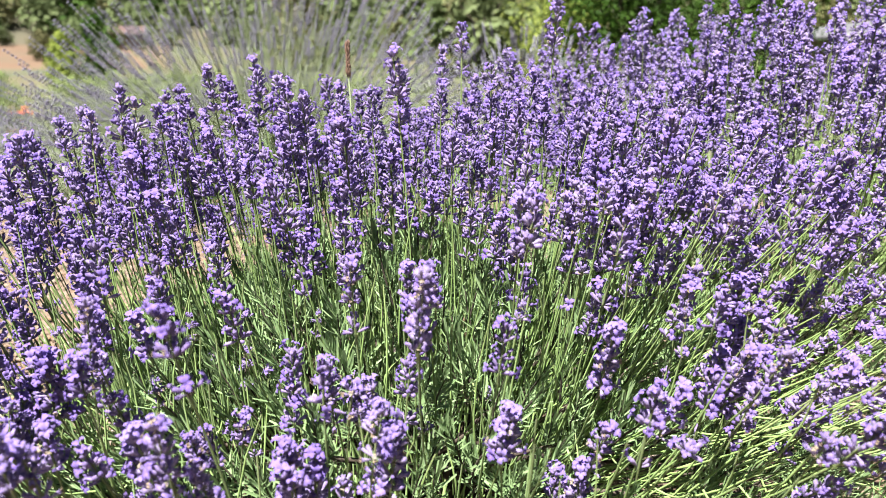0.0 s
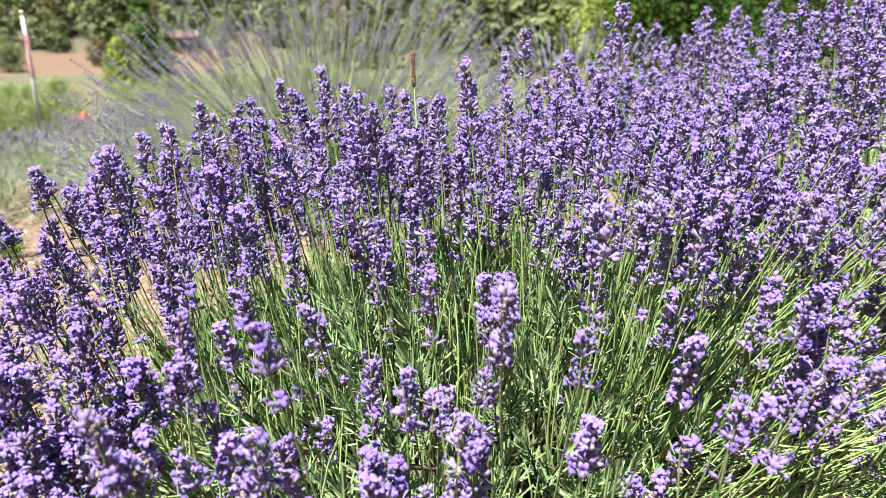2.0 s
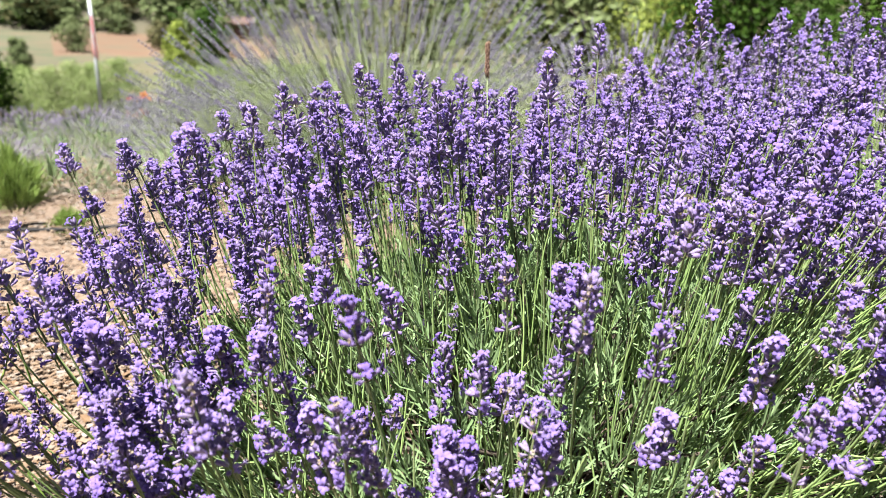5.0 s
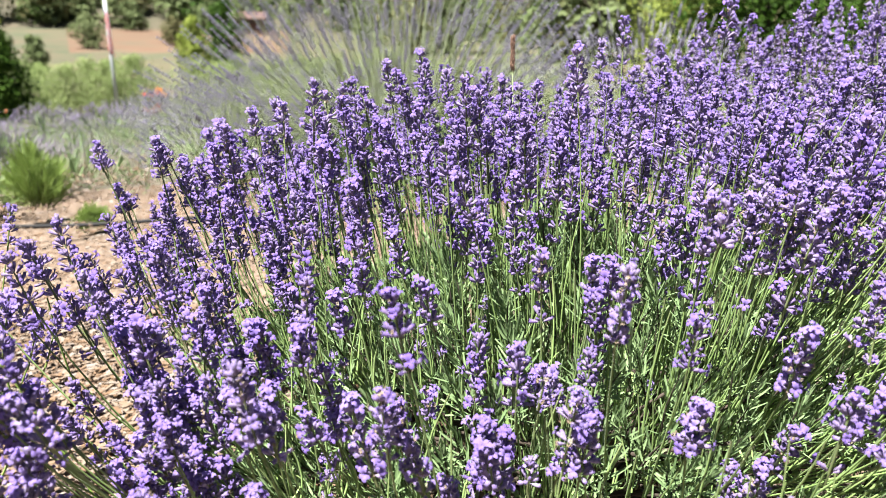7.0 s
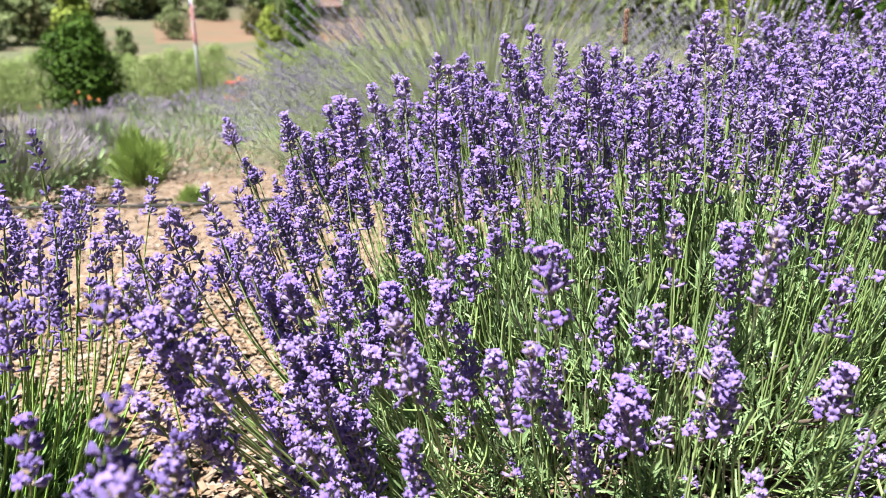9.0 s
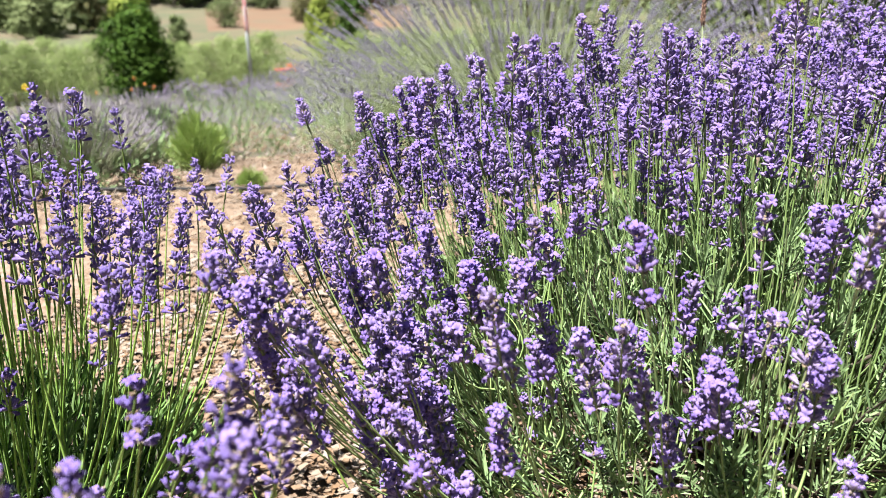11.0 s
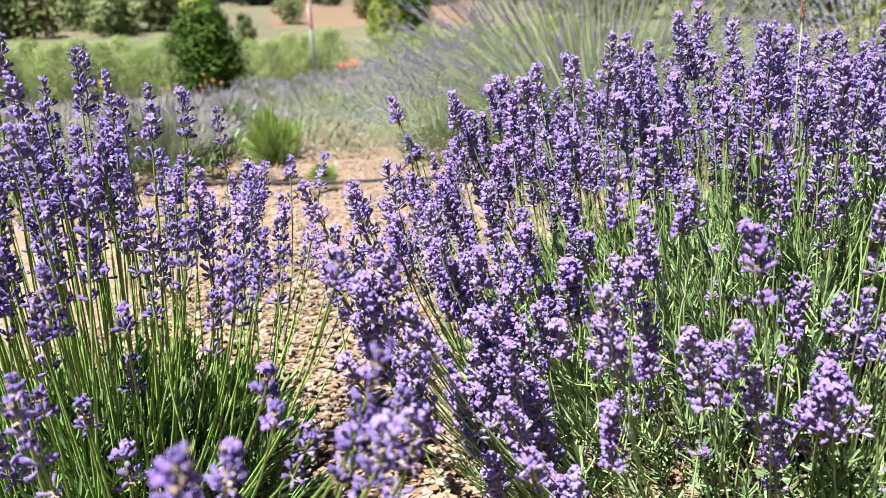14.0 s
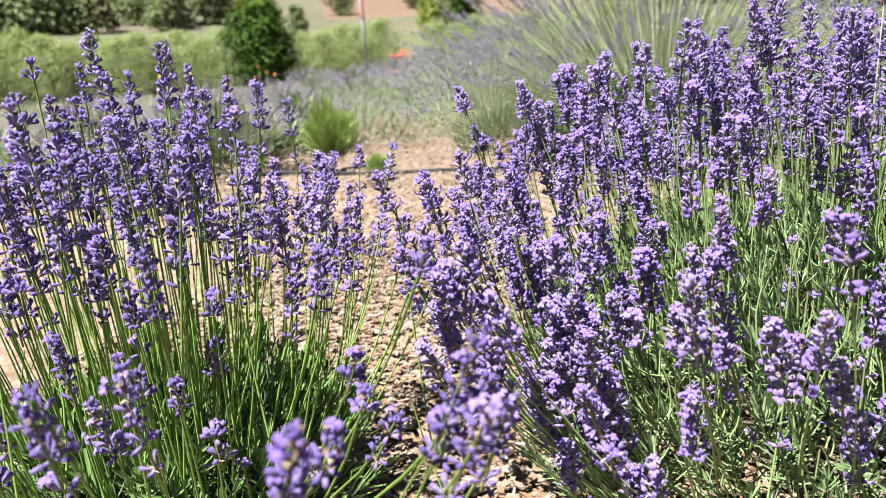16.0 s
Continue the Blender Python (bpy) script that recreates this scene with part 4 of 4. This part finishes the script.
# ---- flagpole, barn, house, cart ----
def build_flagpole():
    base = polar(-32.5, 30.0)
    pole = tagged(new("flagpole"), "white flagpole with a limp red and white flag", "flagpole")
    pole.location = base
    s = Soup()
    tube(s, [(0, 0, 0), (0, 0, 2.2), (0, 0, 4.45)], [0.062, 0.056, 0.05], 10)
    part("pole", s.mesh("pole", ["white_paint"]), pole)
    s = Soup()
    tube(s, [(0, 0, 4.44), (0, 0, 4.5), (0, 0, 4.56), (0, 0, 4.6)], [0.03, 0.08, 0.08, 0.03], 10)
    part("finial", s.mesh("finial", ["brass"]), pole, None, "brass ball finial")
    s = Soup()
    cols, rows = 9, 13
    pts, faces, slots = [], [], []
    for i in range(rows):
        for k in range(cols):
            u, v = k / (cols - 1), i / (rows - 1)
            pts.append((-0.03 + u * (0.16 + 0.06 * v), -0.075 + 0.05 * math.sin(u * 9 + v * 2) * (0.4 + v), 3.95 - v * 1.5 - 0.25 * u))
    for i in range(rows - 1):
        for k in range(cols - 1):
            a = i * cols + k
            faces.append((a, a + 1, a + cols + 1, a + cols))
            slots.append(2 if i < 2 and k < 3 else k % 2)
    s.put(pts, faces)
    s.m = slots
    flag = part("flag", s.mesh("flag", ["flag_red", "flag_white", "flag_blue"]), pole, None, "limp red and white striped flag")
    sol = flag.modifiers.new("thickness", "SOLIDIFY")
    sol.thickness = 0.01
    return pole


build_flagpole()


def gabled(name, label, category, az, d, size, eave, ridge, wall, roof, turn, lift=0.0):
    """A small building with gabled roof, overhang, door and windows."""
    x, y, z = polar(az, d)
    hut = tagged(new(name), label, category)
    hut.matrix_basis = Matrix.LocRotScale((x, y, z + lift), Euler((0, 0, radians(turn))), None)
    lx, ly = size
    s = Soup()
    box(s, (0, 0, eave / 2 - 0.3), (lx, ly, eave + 0.6))
    s.put([(-lx / 2, -ly / 2, eave), (-lx / 2, ly / 2, eave), (-lx / 2, 0, ridge), (lx / 2, -ly / 2, eave), (lx / 2, ly / 2, eave), (lx / 2, 0, ridge)], [(0, 2, 1), (3, 4, 5)])
    part("wall", s.mesh("wall", [wall], False), hut)
    for side in (-1, 1):
        s = Soup()
        o, t = 0.45, 0.12
        y1, z1 = side * (ly / 2 + o), eave - (ridge - eave) * o / (ly / 2)
        q = [(-lx / 2 - o, 0, ridge), (lx / 2 + o, 0, ridge), (lx / 2 + o, y1, z1), (-lx / 2 - o, y1, z1)]
        pts = [(a, b, c + 0.02) for a, b, c in q] + [(a, b, c + 0.02 + t) for a, b, c in q]
        s.put(pts, [(0, 1, 2, 3), (4, 7, 6, 5), (0, 4, 5, 1), (1, 5, 6, 2), (2, 6, 7, 3), (3, 7, 4, 0)])
        part("roof", s.mesh("roof", [roof], False), hut)
    for end in (-1, 1):
        for side in (-1, 1):
            s = Soup()
            x0, o = end * (lx / 2 + 0.47), 0.45
            y1, z1 = side * (ly / 2 + o), eave - (ridge - eave) * o / (ly / 2)
            q = [(x0, 0, ridge - 0.12), (x0, y1, z1 - 0.12), (x0, y1, z1 + 0.16), (x0, 0, ridge + 0.16)]
            s.put(q + [(x + end * 0.05, y, z) for x, y, z in q], [(0, 1, 2, 3), (7, 6, 5, 4), (0, 4, 5, 1), (1, 5, 6, 2), (2, 6, 7, 3), (3, 7, 4, 0)])
            part("bargeboard", s.mesh("bargeboard", ["weathered_white"], False), hut, None, "white bargeboard")
    for wx in (-0.3, 0.05, 0.32):
        s = Soup()
        box(s, (wx * lx, -ly / 2 - 0.02, eave * 0.55), (lx * 0.13, 0.06, eave * 0.35))
        part("window", s.mesh("window", ["dark_gap"], False), hut)
    return hut


gabled("barn", "small weathered barn with a rust-red roof", "barn", -22.7, 105, (3.4, 3.0), 1.1, 1.8, "barn_wall", "barn_roof", 20, 0.9)
gabled("house", "cream house with a pale metal roof", "house", 29.6, 40, (8.0, 5.2), 2.75, 3.4, "cream_wall", "roof_sheet", 84, 1.0)


def build_cart():
    x, y, z = polar(-30.1, 27.0)
    cart = tagged(new("utility_cart"), "small red field cart with a flat red canopy", "cart")
    cart.matrix_basis = Matrix.LocRotScale((x, y, z), Euler((0, 0, 0.3)), (0.52, 0.52, 0.52))
    s = Soup()
    box(s, (0, 0, 0.55), (1.3, 0.9, 0.4))
    box(s, (0.45, 0, 0.85), (0.4, 0.8, 0.25))
    part("body", s.mesh("body", ["red_paint"], False), cart)
    s = Soup()
    box(s, (0, 0, 1.62), (1.1, 0.95, 0.1))
    part("canopy", s.mesh("canopy", ["red_paint"], False), cart)
    for px, py in ((-0.45, -0.4), (0.45, -0.4), (-0.45, 0.4), (0.45, 0.4)):
        s = Soup()
        tube(s, [(px, py, 0.7), (px, py, 1.6)], [0.025, 0.025], 6)
        part("post", s.mesh("post", ["dark_gap"]), cart)
        s = Soup()
        tube(s, [(px, py * 1.1 - 0.07, 0.25), (px, py * 1.1 + 0.07, 0.25)], [0.25, 0.25], 14)
        part("wheel", s.mesh("wheel", ["rubber"]), cart)
    s = Soup()
    box(s, (-0.2, 0, 0.95), (0.4, 0.7, 0.45))
    part("seat", s.mesh("seat", ["dark_gap"], False), cart)


build_cart()


def blossom(az, d, height, mat, size=0.13):
    """A single large flower head on a stem."""
    x, y, z = polar(az, d)
    f = tagged(new("flower"), "orange garden flower on a thin stem" if mat == "orange_petal" else "yellow garden flower on a thin stem", "flower", "garden flowers")
    f.location = (x, y, z)
    s = Soup()
    tube(s, [(0, 0, 0), (0.02, 0, height * 0.5), (0, 0, height)], [0.012, 0.01, 0.008], 5)
    part("stem", s.mesh("stem", ["stem_fresh"]), f)
    s = Soup()
    for k in range(10):
        a = k * 0.628
        c, n = math.cos(a) * size, math.sin(a) * size
        c2, n2 = math.cos(a + 0.25) * size * 0.6, math.sin(a + 0.25) * size * 0.6
        c3, n3 = math.cos(a - 0.25) * size * 0.6, math.sin(a - 0.25) * size * 0.6
        s.put([(0, -0.02, height), (c3, -0.04, height + n3), (c, -0.02, height + n), (c2, -0.04, height + n2)], [(0, 1, 2, 3)])
    part("petals", s.mesh("petals", [mat], False), f)
    s = Soup()
    tube(s, [(0, 0.0, height), (0, -0.05, height)], [size * 0.35, size * 0.25], 8)
    part("centre", s.mesh("centre", ["twig"]), f)


for az, d, h, mat, size in ((-40.6, 26.5, 0.75, "orange_petal", 0.06), (-40.0, 26.5, 0.55, "orange_petal", 0.07), (-39.4, 26.6, 0.45, "orange_petal", 0.07), (-40.9, 26.4, 0.4, "orange_petal", 0.07), (-47.5, 27, 0.65, "yellow_petal", 0.13), (-43.2, 27, 0.35, "orange_petal", 0.06), (-30.2, 27, 0.7, "yellow_petal", 0.14), (-29.6, 27.3, 0.95, "orange_petal", 0.15), (-29.3, 27.0, 0.8, "orange_petal", 0.1), (-30.0, 27.0, 0.5, "yellow_petal", 0.16)):
    blossom(az, d, h, mat, size)


def build_fence():
    """A low wire fence in front of the shrub row."""
    fence = tagged(new("wire_fence"), "low wire fence with thin grey wooden posts along the field", "fence")
    feet = [polar(-52 + 1.9 * k, 25.6) for k in range(11)]
    post_mesh = Soup()
    tube(post_mesh, [(0, 0, -0.1), (0.005, 0, 0.25), (0, 0, 0.52)], [0.03, 0.028, 0.026], 6)
    post_mesh = post_mesh.mesh("post", ["bark"])
    for x, y, z in feet:
        part("post", post_mesh, fence, Matrix.Translation((x, y, z)))
    for h in (0.22, 0.45):
        s = Soup()
        tube(s, [(x, y, z + h) for x, y, z in feet], [0.006] * len(feet), 4)
        part("wire", s.mesh("wire", ["dark_gap"]), fence)


build_fence()


# ---- on the ground: hose, chips, tufts; the dry seed head ----
def build_hose():
    s = Soup()
    path = [(-3.2 + 0.16 * k, 2.13 + 0.045 * k + 0.03 * math.sin(k * 0.7), 0.016 + 0.004 * math.sin(k * 1.3)) for k in range(18)]
    tube(s, path, [0.008] * len(path), 7)
    ob = new("irrigation_hose", s.mesh("irrigation_hose", ["hose"]))
    tagged(ob, "thin black irrigation hose lying on the wood chips", "hose")


build_hose()


def build_seed_head():
    g = tagged(new("grass_stalk"), "dry reddish-brown grass seed head among the lavender", "grass stalk")
    g.location = (-0.14, 1.10, 0.0)
    s = Soup()
    tube(s, [(0, 0, 0.0), (0.01, 0, 0.4), (0.0, 0, 0.675)], [0.0012, 0.001, 0.0008], 5)
    part("stem", s.mesh("stem", ["pale_stem"]), g)
    s = Soup()
    q = random.Random(5)
    for k in range(46):
        a, z = k * 2.4, 0.665 + 0.05 * k / 46
        d = np.array((0.22 * math.cos(a), 0.22 * math.sin(a), 1.0))
        calyx(s, np.array((0.001 * math.cos(a), 0.001 * math.sin(a), z)), d, 0.011 * q.uniform(0.8, 1.2), 0.0013, 4, 2)
    part("seed_head", s.mesh("seed_head", ["seed_head"]), g)


build_seed_head()


def chip_points(q, n, x0, x1, y0, y1):
    """n thin irregular flakes scattered flat over a rectangle, as arrays of 8 points each."""
    x, y = q.uniform(x0, x1, n), q.uniform(y0, y1, n)
    ln, wd = 0.007 + 0.030 * q.random(n) ** 1.8, q.uniform(0.005, 0.016, n)
    th = q.uniform(0.0015, 0.004, n)
    a, tx, ty = q.uniform(0, 6.283, n), q.normal(0, 0.13, n), q.normal(0, 0.13, n)
    z = q.uniform(0.004, 0.018, n)
    pts = np.empty((n, 8, 3))
    k = 0
    for dz in (-0.5, 0.5):
        for dx, dy in ((-0.5, -0.35), (0.32, -0.5), (0.5, 0.3), (-0.3, 0.5)):
            lx, ly = dx * ln * q.uniform(0.65, 1.25, n), dy * wd * q.uniform(0.5, 1.3, n)
            pts[:, k, 0] = x + np.cos(a) * lx - np.sin(a) * ly
            pts[:, k, 1] = y + np.sin(a) * lx + np.cos(a) * ly
            pts[:, k, 2] = z + dz * th + lx * tx + ly * ty
            k += 1
    return pts


CHIP_FACES = np.array(((3, 2, 1, 0), (4, 5, 6, 7), (0, 1, 5, 4), (1, 2, 6, 5), (2, 3, 7, 6), (3, 0, 4, 7)))


def chip_mesh(pts):
    n = len(pts)
    faces = (CHIP_FACES[None] + 8 * np.arange(n)[:, None, None]).reshape(-1, 4)
    me = bpy.data.meshes.new("wood_chip")
    me.from_pydata(pts.reshape(-1, 3).tolist(), [], faces.tolist())
    me.materials.append(M["chip"])
    me.update()
    return me


def build_chips():
    q = np.random.default_rng(9)
    loose = np.concatenate((chip_points(q, 16000, -1.6, 0.1, 0.35, 1.7), chip_points(q, 9500, -3.2, 0.2, 1.7, 4.2), chip_points(q, 1200, 0.3, 1.6, 0.3, 1.6)))
    part("wood_chips", chip_mesh(loose), ground, None, "tan, orange and whitish wood chips", "stuff")
    kinds = [chip_mesh(chip_points(q, 1, 0, 0, 0, 0)) for i in range(10)]
    for i in range(300):
        m = Matrix.LocRotScale((q.uniform(-1.3, -0.4), q.uniform(0.55, 1.6), q.uniform(0.004, 0.012)), Euler((q.normal(0, 0.15), q.normal(0, 0.15), q.uniform(0, 6.28))), None)
        part("wood_chip", kinds[i % 10], ground, m)


build_chips()
